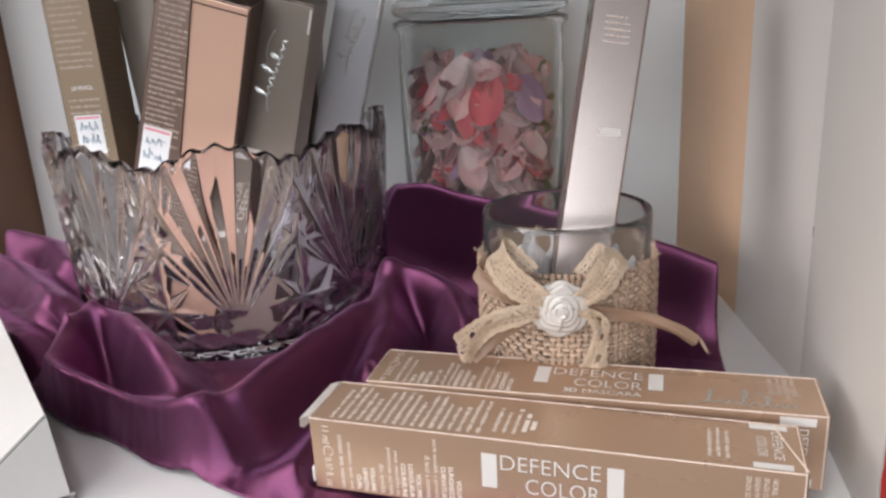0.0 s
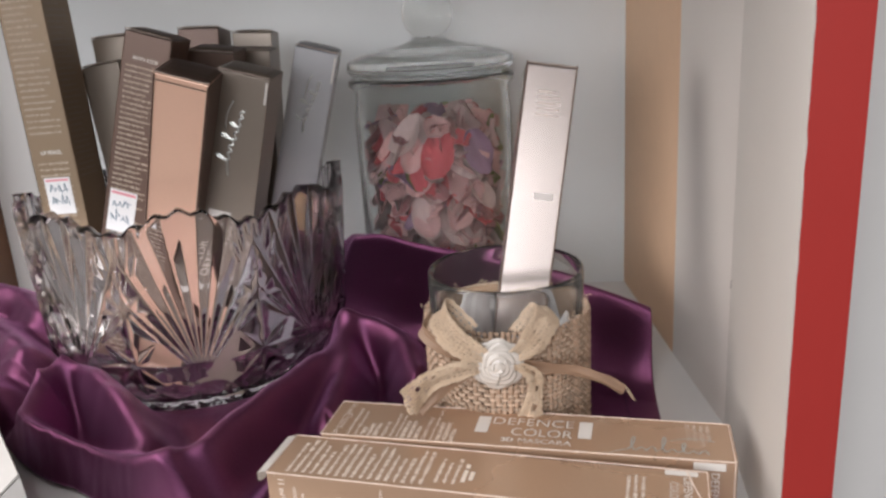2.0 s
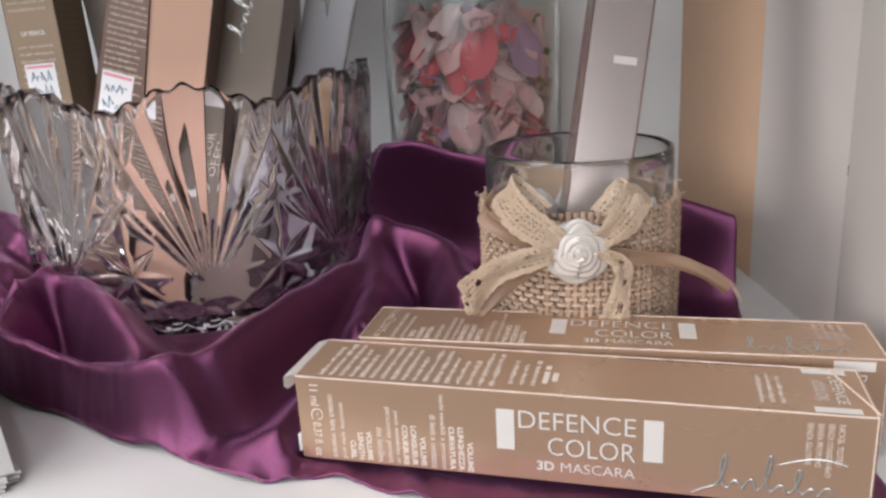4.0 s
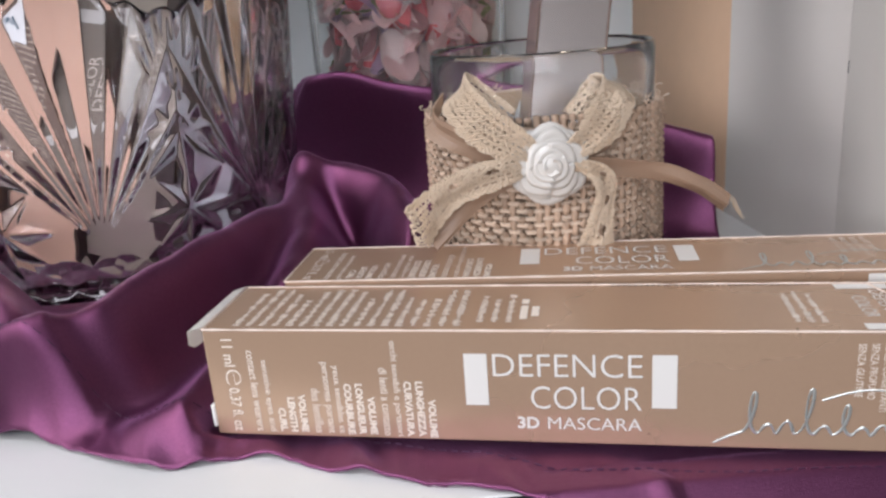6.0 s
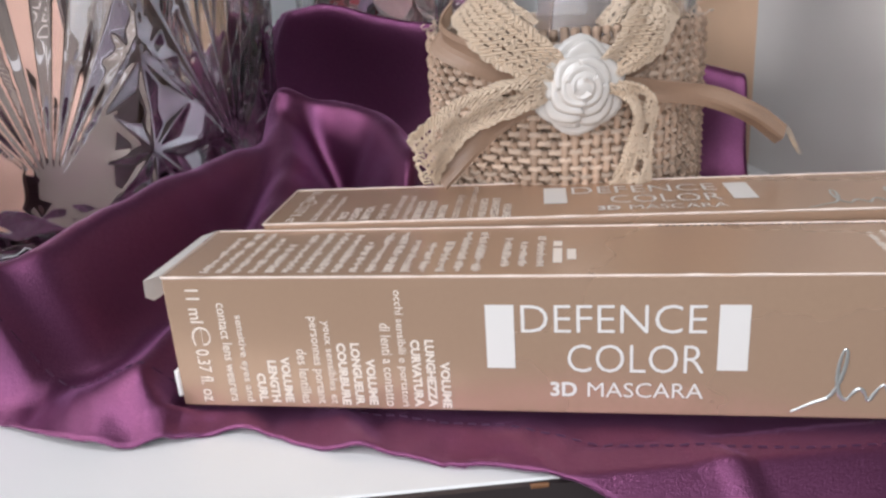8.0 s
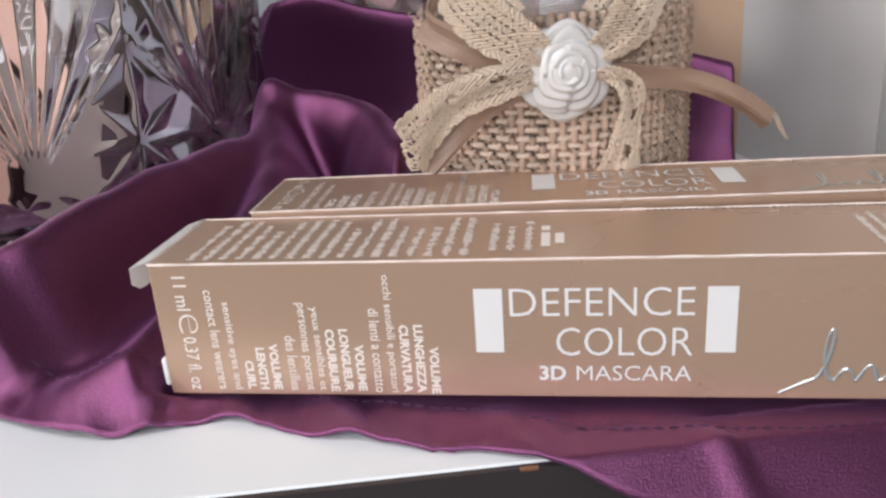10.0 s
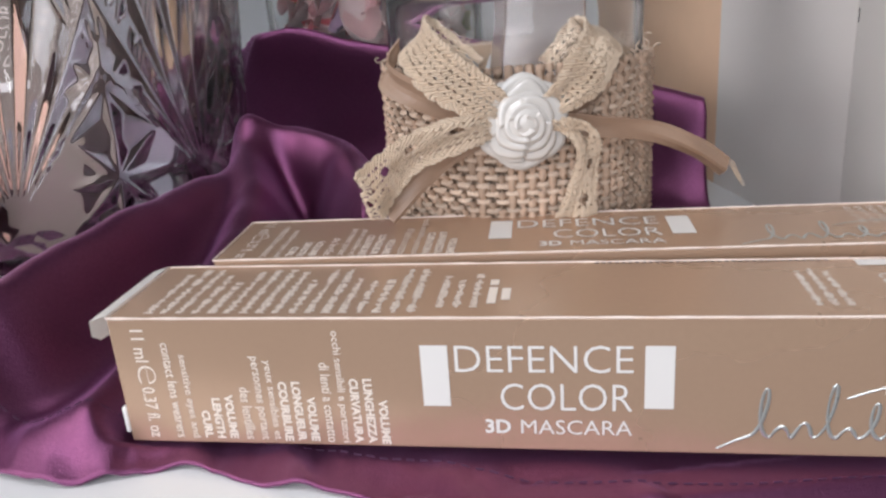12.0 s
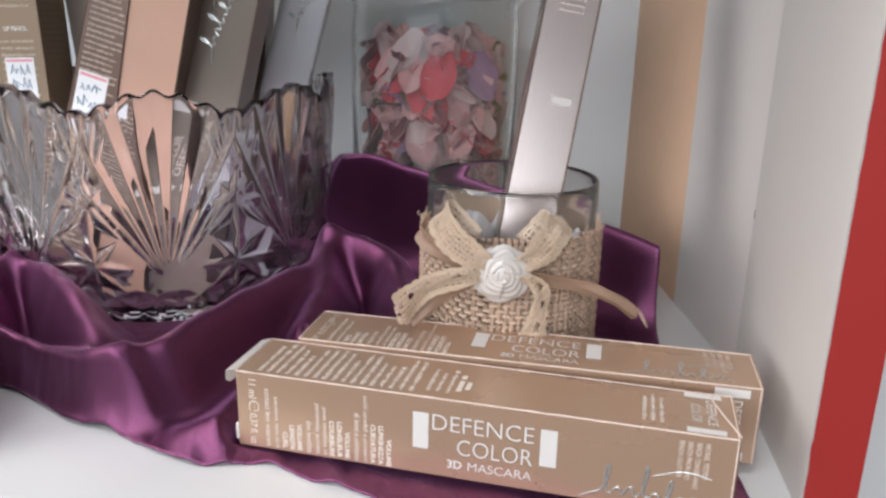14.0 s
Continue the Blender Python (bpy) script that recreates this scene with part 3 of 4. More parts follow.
# ---- the cut crystal bowl ----
SECTORS, FAN0 = 8, math.radians(-90 + 18)
CUT_Z0 = 0.026


def cut_depth(th, z, r):
    """The depth of the cuts at an angle and a height: fans of flutes with stars between them."""
    step = 2 * math.pi / SECTORS
    a = (th - FAN0 + step / 2) % step - step / 2
    s, dz = a * r, z - CUT_Z0
    out = 0.0
    if dz > 0:
        phi, rad = math.degrees(math.atan2(s, dz)), math.hypot(s, dz)
        if abs(phi) < 39.5:
            tri = abs((phi / 11.3) % 1.0 - 0.5) * 2
            out = max(out, 0.0029 * (1 - tri) * min(rad / 0.022, 1.0) * soft(0.002, 0.007, rad))
    for side in (-1, 1):
        ds, dv = s - side * step / 2 * r, z - 0.0570
        if dv > 0:
            phi, rad = math.degrees(math.atan2(ds, dv)), math.hypot(ds, dv)
            if abs(phi) < 25.5:
                tri = abs((phi / 8.5) % 1.0 - 0.5) * 2
                out = max(out, 0.0024 * (1 - tri) * soft(0.008, 0.016, rad))
        for cz, size in ((0.0315, 0.0160), (0.0570, 0.0185)):
            ds, dv = s - side * step / 2 * r, z - cz
            rad = math.hypot(ds, dv)
            if rad < size:
                ang = math.atan2(dv, ds)
                k = (ang / (math.pi / 4)) % 1.0
                off = min(k, 1 - k) * math.pi / 4 * rad
                half = 0.0048 * (1 - rad / size) + 0.0003
                out = max(out, 0.0026 * max(0, 1 - off / half) * (1 - 0.6 * rad / size))
    if dz < 0:
        k = (th / (2 * math.pi) * 26 + z * 60) % 1.0
        k2 = (th / (2 * math.pi) * 26 - z * 60) % 1.0
        out = max(out, 0.0009 * (1 - min(abs(k - 0.5), abs(k2 - 0.5)) * 3) * soft(0.024, 0.020, z) if z > 0.004 else 0)
    return max(out, 0)


def rim_height(th):
    step = 2 * math.pi / SECTORS
    a = (th - FAN0) / step
    wave = 0.5 + 0.5 * math.cos(2 * math.pi * a)
    return 0.0925 + 0.0080 * wave ** 0.9 + 0.0022 * (0.5 + 0.5 * math.cos(2 * math.pi * a * 6)) - 0.0012


def bowl_outer(u, v):
    th = 2 * math.pi * u
    z = 0.0035 + (rim_height(th) - 0.0035) * v
    r = 0.0585 + 0.0135 * soft(0.0, 0.03, z) + 0.006 * (z / 0.095)
    r -= cut_depth(th, z, r)
    return (r * math.cos(th), r * math.sin(th), z)


def bowl_inner(u, v):
    th = 2 * math.pi * u
    top = rim_height(th)
    z = 0.009 + (top - 0.009) * v
    r = 0.0585 + 0.0135 * soft(0.0, 0.03, z) + 0.006 * (z / 0.095) - 0.0058
    return (r * math.cos(th), r * math.sin(th), z)


NU, NV = 8 * 112, 130
bm = bmesh.new()
outer = [[bm.verts.new(bowl_outer(i / NU, j / NV)) for i in range(NU)] for j in range(NV + 1)]
inner = [[bm.verts.new(bowl_inner(i / NU, j / 24)) for i in range(NU)] for j in range(25)]
for sheet, flip in ((outer, False), (inner, True)):
    for a, b in zip(sheet, sheet[1:]):
        for i in range(NU):
            k = (i + 1) % NU
            bm.faces.new((a[i], b[i], b[k], a[k]) if flip else (a[i], a[k], b[k], b[i]))
for i in range(NU):
    k = (i + 1) % NU
    bm.faces.new((outer[-1][i], outer[-1][k], inner[-1][k], inner[-1][i]))
low, base = bm.verts.new((0, 0, 0.0062)), bm.verts.new((0, 0, 0.009))
star = [outer[0]]
for ring in range(1, 5):
    r = 0.0585 * (1 - ring / 5)
    star.append([bm.verts.new((r * math.cos(2 * math.pi * i / NU), r * math.sin(2 * math.pi * i / NU),
                               0.0035 + 0.0032 * abs((i / NU * 24) % 1.0 - 0.5) * 2 * min(ring, 2) / 2)) for i in range(NU)])
for a, b in zip(star, star[1:]):
    for i in range(NU):
        k = (i + 1) % NU
        bm.faces.new((a[i], b[i], b[k], a[k]))
for i in range(NU):
    k = (i + 1) % NU
    bm.faces.new((low, star[-1][k], star[-1][i]))
    bm.faces.new((base, inner[0][i], inner[0][k]))
bm.transform(pose(BOWL.x, BOWL.y, -0.0012))
bowl = tagged(link("crystal_bowl", bm, M_CRYSTAL, smooth=True), "clear cut crystal bowl with a scalloped rim, filled with cartons", "bowl")
bowl.visible_shadow = False


# ---- cartons standing in the bowl and in the tumbler ----
def standing_carton(label, mat, top_left, low_left, width, depth, length, yaw, group="cartons standing in the bowl", top_mat=None, name="cosmetic_carton"):
    """A slim upright carton: local x across its front, y away from the viewer, z along it from the bottom; the front's upper left corner is top_left."""
    tl, ll = Vector(top_left), Vector(low_left)
    z = (tl - ll).normalized()
    x = Vector((math.cos(radians(yaw)), math.sin(radians(yaw)), 0))
    x = (x - z * x.dot(z)).normalized()
    y = z.cross(x)
    m = Matrix(((x.x, y.x, z.x, 0), (x.y, y.y, z.y, 0), (x.z, y.z, z.z, 0), (0, 0, 0, 1)))
    m.translation = tl - z * length
    ob = thing(name, label, "box", m, group)
    part("sleeve", box_bm(0, width, 0, depth, 0, length - 0.0012, 0.0004, 2), mat, ob)
    lid = grid_bm(8, 6, lambda u, v: (width * u, depth * v, length - 0.0012 + 0.0012 * (1 - (2 * v - 1) ** 4) * (1 - (2 * u - 1) ** 8) + 0.0007 * (1 - v)))
    bmesh.ops.solidify(lid, geom=list(lid.faces), thickness=0.0004)
    part("lid_flap", lid, top_mat or mat, ob)
    part("crease", tube_bm([(width * i / 20, 0, length - 0.0005 + 0.0001 * math.sin(i * 0.7)) for i in range(21)], 0.00014, 4), M_EDGE, ob, "pale worn crease")
    for e in (0, width):
        part("crease", tube_bm([(e, 0, length * i / 30) for i in range(31)], 0.00016, 4), mat, ob)
    return ob


def front_of(length):
    return Matrix(((1, 0, 0, 0), (0, 0, -1, -0.0001), (0, 1, 0, 0), (0, 0, 0, 1)))


def right_of(width):
    return Matrix(((0, 0, 1, width + 0.0001), (1, 0, 0, 0), (0, 1, 0, 0), (0, 0, 0, 1)))


def across_print(u0, u1, v0, v1, pitch, seed, thick=0.5):
    return [(b, a, d, c) for a, b, c, d in fine_print(v0, v1, u0, u1, pitch, seed, thick)]


def price_sticker(face, parent, u, v, w, h):
    on_face("price_sticker", bars_bm([(u, v, u + w, v + h)]), M_STICKER, face @ pose(0, 0, 0.0001), parent, "white price sticker with pen marks")
    rng = random.Random(int(u * 1e6) + 5)
    bm = bmesh.new()
    for row in (0.62, 0.28):
        for k in range(4):
            x = u + w * (0.16 + 0.18 * k)
            tube_bm([(x, v + h * row, 0.0003), (x + w * rng.uniform(-.05, .1), v + h * (row + rng.uniform(.1, .25)), 0.0003), (x + w * 0.12, v + h * (row + rng.uniform(-.05, .1)), 0.0003)], 0.00022, 4, bm)
    on_face("pen_mark", bm, M_BLUE, face, parent)
    on_face("sticker_border", bars_bm([(u + w * 0.05, v + h * 0.9, u + w * 0.95, v + h * 0.96)]), M_PINK, face @ pose(0, 0, 0.0002), parent)


pencil = standing_carton("tall gold-brown lip pencil carton with a price sticker", M_GOLD, (-0.1835, 0.381, 0.2010), (-0.1790, 0.3775, 0.070), 0.0215, 0.0215, 0.180, -4)
F, R = front_of(0.18), right_of(0.0215)
on_face("fine_print", bars_bm(across_print(0.002, 0.019, 0.106, 0.172, 0.0028, 11, 0.42)), M_FAINT, F, pencil, "cream small print")
on_face("fine_print", bars_bm(across_print(0.003, 0.018, 0.030, 0.092, 0.0028, 12, 0.42)), M_FAINT, F, pencil, "cream small print")
lettering("LIP PENCIL", 0.0055, 0.0965, 0.0105, 0.0018, F, pencil, M_INK, 0.03)
on_face("fine_print", bars_bm(across_print(0.002, 0.017, 0.085, 0.165, 0.0026, 13, 0.35)), M_TAUPE, R, pencil, "faint small print")
price_sticker(F, pencil, 0.004, 0.068, 0.0130, 0.0175)
part("white_bar", bars_bm([(0.0195, 0.166, 0.0212, 0.172)]), M_INK, pencil).matrix_local = F

dark = standing_carton("chocolate-brown eye pencil carton with small print and a price sticker", M_CHOC, (-0.1165, 0.3595, 0.1730), (-0.1425, 0.3595, 0.088), 0.0205, 0.020, 0.152, -3)
F = front_of(0.152) @ pose(0, -0.013, 0)
on_face("fine_print", bars_bm(across_print(0.002, 0.018, 0.018, 0.150, 0.0023, 21, 0.46)), M_FAINT, F, dark, "cream small print")
lettering("MATITA OCCHI", 0.0048, 0.1525, 0.0110, 0.0015, F, dark, M_INK, 0.03)
price_sticker(F, dark, 0.0020, 0.0745, 0.0125, 0.0195)

copper = standing_carton("plain copper-pink carton with a chocolate-brown lid, leaning in a bowl", M_COPPER, (-0.0972, 0.3345, 0.1560), (-0.1155, 0.3480, 0.099), 0.0222, 0.021, 0.150, -2, top_mat=M_CHOC)
bm = box_bm(0.0223, 0.0226, 0.0002, 0.0208, 0.0, 0.1488)
part("side_panel", bm, M_CHOC, copper, "chocolate-brown side panel")
for e in (0.0002, 0.0220):
    part("frame_edge", tube_bm([(e, -0.0001, 0), (e, -0.0002, 0.1485)], 0.0004, 4), M_CHOC, copper, "dark brown edge")
part("frame_edge", tube_bm([(0.0004, -0.0002, 0.1462), (0.0218, -0.0002, 0.1462)], 0.0003, 4), M_CHOC, copper, "dark brown edge")
kohl = standing_carton("taupe kohl pencil carton with a silver foil mark", M_TAUPE, (-0.0770, 0.3520, 0.1550), (-0.0937, 0.3590, 0.095), 0.0222, 0.021, 0.150, -3)
F = front_of(0.15)
flourish(F, kohl, 0.0090, 0.108, 0.028, 0.0075, M_FOIL, 0.00042, 78)
part("white_bar", bars_bm([(0.002, 0.082, 0.012, 0.086)]), M_INK, kohl).matrix_local = F
lettering("DEFENCE", 0.0152, 0.055, 0.024, 0.0030, F, kohl, M_FINE, up=True)
lettering("COLOR", 0.0110, 0.055, 0.017, 0.0030, F, kohl, M_FINE, up=True)
lettering("KOHL & KAJAL", 0.0195, 0.055, 0.026, 0.0024, F, kohl, M_FINE, up=True)
part("white_bar", bars_bm([(0.002, 0.048, 0.016, 0.0505)]), M_INK, kohl).matrix_local = F
part("white_tab", bars_bm([(0.0208, 0.138, 0.0218, 0.1475)]), M_INK, kohl).matrix_local = F
on_face("fine_print", bars_bm(across_print(0.003, 0.016, 0.128, 0.142, 0.0022, 31, 0.35)), M_TAUPE, F, kohl, "faint small print")
silver = standing_carton("silver-grey carton with a silver foil mark, leaning in a crystal bowl", M_GREY, (-0.0535, 0.3960, 0.1610), (-0.0735, 0.4000, 0.091), 0.0200, 0.020, 0.155, 4)
F = front_of(0.155)
flourish(F, silver, 0.0100, 0.118, 0.024, 0.0062, M_FOIL, 0.00038, 76)
part("white_tab", bars_bm([(0.0186, 0.140, 0.0196, 0.152)]), M_INK, silver).matrix_local = F
for label, mat, tl, ll, w, d, n, yaw in (
        ("taupe carton standing at the back of a crystal bowl", M_TAUPE, (-0.1640, 0.425, 0.1690), (-0.1560, 0.418, 0.06), 0.0190, 0.018, 0.155, 6),
        ("dark taupe carton leaning at the back of a crystal bowl", M_TAUPE, (-0.1610, 0.402, 0.1560), (-0.1500, 0.395, 0.06), 0.0200, 0.018, 0.140, -6),
        ("chocolate-brown carton standing at the back of a crystal bowl", M_CHOC, (-0.1215, 0.432, 0.1715), (-0.1250, 0.420, 0.06), 0.0210, 0.019, 0.155, -2),
        ("chocolate-brown carton standing in the middle of a crystal bowl", M_CHOC, (-0.1010, 0.384, 0.1620), (-0.1130, 0.395, 0.06), 0.0215, 0.019, 0.148, -2),
        ("taupe carton leaning at the back of a crystal bowl", M_TAUPE, (-0.0950, 0.436, 0.1680), (-0.1000, 0.432, 0.06), 0.0200, 0.018, 0.150, 2),
        ("taupe carton standing low at the back of a crystal bowl", M_TAUPE, (-0.0905, 0.412, 0.1600), (-0.0960, 0.414, 0.06), 0.0200, 0.018, 0.142, 2)):
    standing_carton(label, mat, tl, ll, w, d, n, yaw)
liner = standing_carton("rose-silver eyeliner carton standing in a glass tumbler", M_ROSE, (0.0500, 0.3300, 0.1515), (0.0362, 0.3120, 0.069), 0.0190, 0.0185, 0.142, 2, group="", name="eyeliner_carton")
F = front_of(0.142)
part("white_bar", bars_bm([(0.0085, 0.090, 0.0160, 0.0925)]), M_PALE, liner).matrix_local = F
on_face("fine_print", bars_bm(across_print(0.005, 0.0145, 0.122, 0.132, 0.0022, 41, 0.3)), M_EDGE, F, liner, "faint small print")
part("frame_edge", tube_bm([(0, 0, 0), (0, -0.0001, 0.142)], 0.0003, 4), M_CHOC, liner, "dark brown edge")
part("frame_edge", tube_bm([(0.019, 0, 0), (0.019, -0.0001, 0.142)], 0.0003, 4), M_CHOC, liner, "dark brown edge")
# ---- the tumbler in burlap with its bow ----
tumbler = thing("glass_tumbler", "clear glass tumbler wrapped in burlap with a lace bow", "tumbler", pose(TUMBLER.x, TUMBLER.y, 0.0016))
part("glass_body", lathe_bm([(0, 0), (0.0270, 0), (0.0290, 0.0015), (0.0297, 0.006), (0.0302, 0.0715), (0.0299, 0.0733), (0.0293, 0.0736), (0.0287, 0.0728), (0.0285, 0.068), (0.0280, 0.012), (0.0240, 0.008), (0, 0.0075)], 96), M_TUMBLER, tumbler, smooth=True).visible_shadow = False
R_B, H_B = 0.0312, 0.0575
NW, NH = 92, 31


def sway(k, s, seed):
    return 0.00035 * noise.noise((k * 3.7, s * 6, seed))


bm = bmesh.new()
for k in range(NW):
    a = 2 * math.pi * k / NW
    pts = []
    top = H_B + 0.0012 * noise.noise((k * 0.9, 2, 0)) - 0.0015 * math.sin(a)
    for j in range(NH * 2 + 1):
        z = top * j / (NH * 2)
        r = R_B + 0.00046 * math.cos(math.pi * (j / 2 + k)) + 0.00040
        b = a + sway(k, j / (NH * 2), 1) / R_B
        pts.append((r * math.cos(b), r * math.sin(b), z))
    w = 0.00090 + 0.00028 * noise.noise((k * 1.7, 0, 5))
    tube_bm(pts, w, 4, bm, flat=0.7)
tagged(part("burlap_warp", bm, M_JUTE, tumbler, "coarse jute yarns", True), kind="stuff")
bm = bmesh.new()
for j in range(NH):
    pts = []
    for k in range(NW * 2 + 1):
        a = 2 * math.pi * k / (NW * 2)
        r = R_B - 0.00036 * math.cos(math.pi * (k / 2 + j))
        z = (j + 0.5) / NH * (H_B - 0.0008) + sway(j, k / 60, 9)
        pts.append((r * math.cos(a), r * math.sin(a), z))
    tube_bm(pts, 0.00084 + 0.00026 * noise.noise((j * 2.3, 1, 7)), 4, bm, flat=1.0)
tagged(part("burlap_weft", bm, M_JUTE_B, tumbler, "coarse jute yarns", True), kind="stuff")
# added dark sheet behind the weave, stands in for shade in its gaps
part("weave_shade_sheet", lathe_bm([(R_B - 0.0009, 0), (R_B - 0.0009, H_B - 0.0015), (R_B - 0.0011, H_B - 0.0015), (R_B - 0.0011, 0)], 72), M_JUTE_DARK, tumbler)
rng = random.Random(4)
bm = bmesh.new()
for k in range(46):
    a = rng.uniform(0, 2 * math.pi)
    p = Vector((R_B * math.cos(a), R_B * math.sin(a), H_B - 0.0015 * math.sin(a)))
    pts = [p]
    for _ in range(5):
        p = p + Vector((rng.uniform(-.0012, .0012), rng.uniform(-.0012, .0012), rng.uniform(-.0004, .0012)))
        pts.append(p)
    tube_bm(smooth_line(pts, 14), 0.00016, 4, bm)
part("loose_thread", bm, M_JUTE_B, tumbler, "frayed jute threads")


def strip(path, width, up, name, mat, holes=False, thick=0.0004, seed=0, label="", taper=lambda s: 1.0):
    """A band along a path; up(s): the direction across it, taper(s): its relative width. With holes it is a crocheted net."""
    na = 20 if holes else 6
    nl = int(sum((Vector(b) - Vector(a)).length for a, b in zip(path, path[1:])) / (width / na))
    line = smooth_line(path, nl)
    bm = bmesh.new()
    rows = []
    for i, p in enumerate(line):
        s = i / nl
        side = Vector(up(s)).normalized()
        nrm = (line[min(i + 1, nl)] - line[max(i - 1, 0)]).cross(side).normalized()
        row = []
        for j in range(na + 1):
            c = j / na - 0.5
            wob = 0.0014 * noise.noise((i * 0.06, j * 0.12, seed)) + 0.0012 * math.sin(j / na * math.pi * 2 + seed) * math.sin(seed + s * 4) * s
            wide = width * taper(s) * (1 + (0.10 * abs(math.sin(i * 0.45)) if holes and j in (0, na) else 0))
            jig = 0.00016 * noise.noise((i * 1.7, j * 2.3, seed + 5)) if holes else 0.0
            row.append(bm.verts.new(p + side * (c * wide + jig) + nrm * (wob + (0.00020 * (1 if (i + j) % 2 else -1) if holes else 0))))
        rows.append(row)
    for i in range(nl):
        for j in range(na):
            if holes and 1 < j < na - 2:
                mesh_hole = (i % 3 == 1 and j % 3 == 1) or (i % 3 == 2 and j % 3 == 1 and noise.noise((i * 0.9, j * 1.3, seed)) > 0.1)
                eyelet = ((i % 15 - 7) / 2.6) ** 2 + ((j - 12) / 2.2) ** 2 < 1 and seed in (3, 4)
                if mesh_hole or eyelet:
                    continue
            bm.faces.new((rows[i][j], rows[i + 1][j], rows[i + 1][j + 1], rows[i][j + 1]))
    bmesh.ops.recalc_face_normals(bm, faces=bm.faces)
    bmesh.ops.solidify(bm, geom=list(bm.faces), thickness=thick)
    return part(name, bm, mat, tumbler, label)


def rel(x, y, z):
    return (x - TUMBLER.x, y - TUMBLER.y, z - 0.0016)


KNOT = rel(0.0340, 0.2800, 0.0495)
# upper loops, lower tails in lace; tan ribbon beneath
strip([KNOT, rel(0.0262, 0.2772, 0.0545), rel(0.0178, 0.2785, 0.0603), rel(0.0130, 0.2845, 0.0662), rel(0.0152, 0.2905, 0.0668), rel(0.0240, 0.2860, 0.0590)], 0.0098,
      lambda s: (0.62, -0.25 * s, 0.70), "lace_loop", M_LACE, True, seed=1, label="cream crocheted lace loop", taper=lambda s: 0.42 + 0.58 * soft(0.0, 0.35, s) - 0.15 * soft(0.5, 0.75, s))
strip([KNOT, rel(0.0425, 0.2775, 0.0545), rel(0.0480, 0.2790, 0.0598), rel(0.0525, 0.2850, 0.0652), rel(0.0500, 0.2905, 0.0655), rel(0.0420, 0.2850, 0.0580)], 0.0100,
      lambda s: (-0.75, -0.25 * s, 0.62), "lace_loop", M_LACE, True, seed=2, label="cream crocheted lace loop", taper=lambda s: 0.40 + 0.60 * soft(0.0, 0.40, s))
strip([KNOT, rel(0.0231, 0.2768, 0.0492), rel(0.0114, 0.2758, 0.0462), rel(0.0050, 0.2752, 0.0415), rel(0.0010, 0.2748, 0.0372)], 0.0104,
      lambda s: (-0.25 - 0.2 * s, -0.1, 0.95 - 0.1 * s), "lace_tail", M_LACE, True, seed=3, label="cream crocheted lace tail, frayed at its end", taper=lambda s: 0.42 + 0.30 * soft(0.0, 0.4, s) + 0.28 * soft(0.5, 1.0, s))
strip([KNOT, rel(0.0430, 0.2772, 0.0485), rel(0.0468, 0.2775, 0.0440), rel(0.0462, 0.2785, 0.0370), rel(0.0448, 0.2788, 0.0300), rel(0.0452, 0.2792, 0.0262)], 0.0092,
      lambda s: (0.95 - 0.1 * s, 0.1, 0.6 - 0.6 * s), "lace_tail", M_LACE, True, seed=4, label="cream crocheted lace tail", taper=lambda s: 0.45 + 0.15 * soft(0.1, 0.4, s) + 0.40 * soft(0.45, 1.0, s))
strip([KNOT, rel(0.0230, 0.2800, 0.0515), rel(0.0135, 0.2820, 0.0560), rel(0.0068, 0.2875, 0.0600), rel(0.0092, 0.2895, 0.0645)], 0.0066, lambda s: (0.35, -0.4, 0.80), "ribbon_loop", M_RIBBON, seed=5, label="tan satin ribbon loop")
strip([KNOT, rel(0.0470, 0.2815, 0.0540), rel(0.0545, 0.2860, 0.0590)], 0.0060, lambda s: (-0.4, -0.2, 0.8), "ribbon_loop", M_RIBBON, seed=6, label="tan satin ribbon loop")
strip([KNOT, rel(0.0255, 0.2785, 0.0478), rel(0.0160, 0.2778, 0.0428), rel(0.0090, 0.2772, 0.0372), rel(0.0045, 0.2768, 0.0328)], 0.0050, lambda s: (-0.5, -0.25, 0.8), "ribbon_tail", M_RIBBON, seed=7, label="tan satin ribbon tail")
strip([KNOT, rel(0.0480, 0.2795, 0.0475), rel(0.0620, 0.2805, 0.0448), rel(0.0715, 0.2820, 0.0405), rel(0.0790, 0.2835, 0.0350)], 0.0047, lambda s: (0.25 + 0.15 * s, -0.25, 0.9), "ribbon_tail", M_RIBBON, seed=8, label="tan satin ribbon tail")
bm = bmesh.new()
for k in range(9):
    p = Vector(rel(0.0790 + 0.0003 * k, 0.2835, 0.0370 - 0.0005 * k))
    tube_bm([p, p + Vector((0.0016, -0.0002, -0.0006 - 0.0002 * k)), p + Vector((0.0022, 0, -0.002))], 0.00012, 3, bm)
for k in range(16):
    p = Vector(rel(0.0012 + 0.0001 * k, 0.2748, 0.0422 - 0.0006 * k))
    tube_bm([p, p + Vector((-0.0014, -0.0003, rng.uniform(-.001, .0012))), p + Vector((-0.0022, 0, rng.uniform(-.001, .002)))], 0.00025, 4, bm)
tagged(part("frayed_end", bm, M_LACE, tumbler), "frayed threads", kind="stuff")


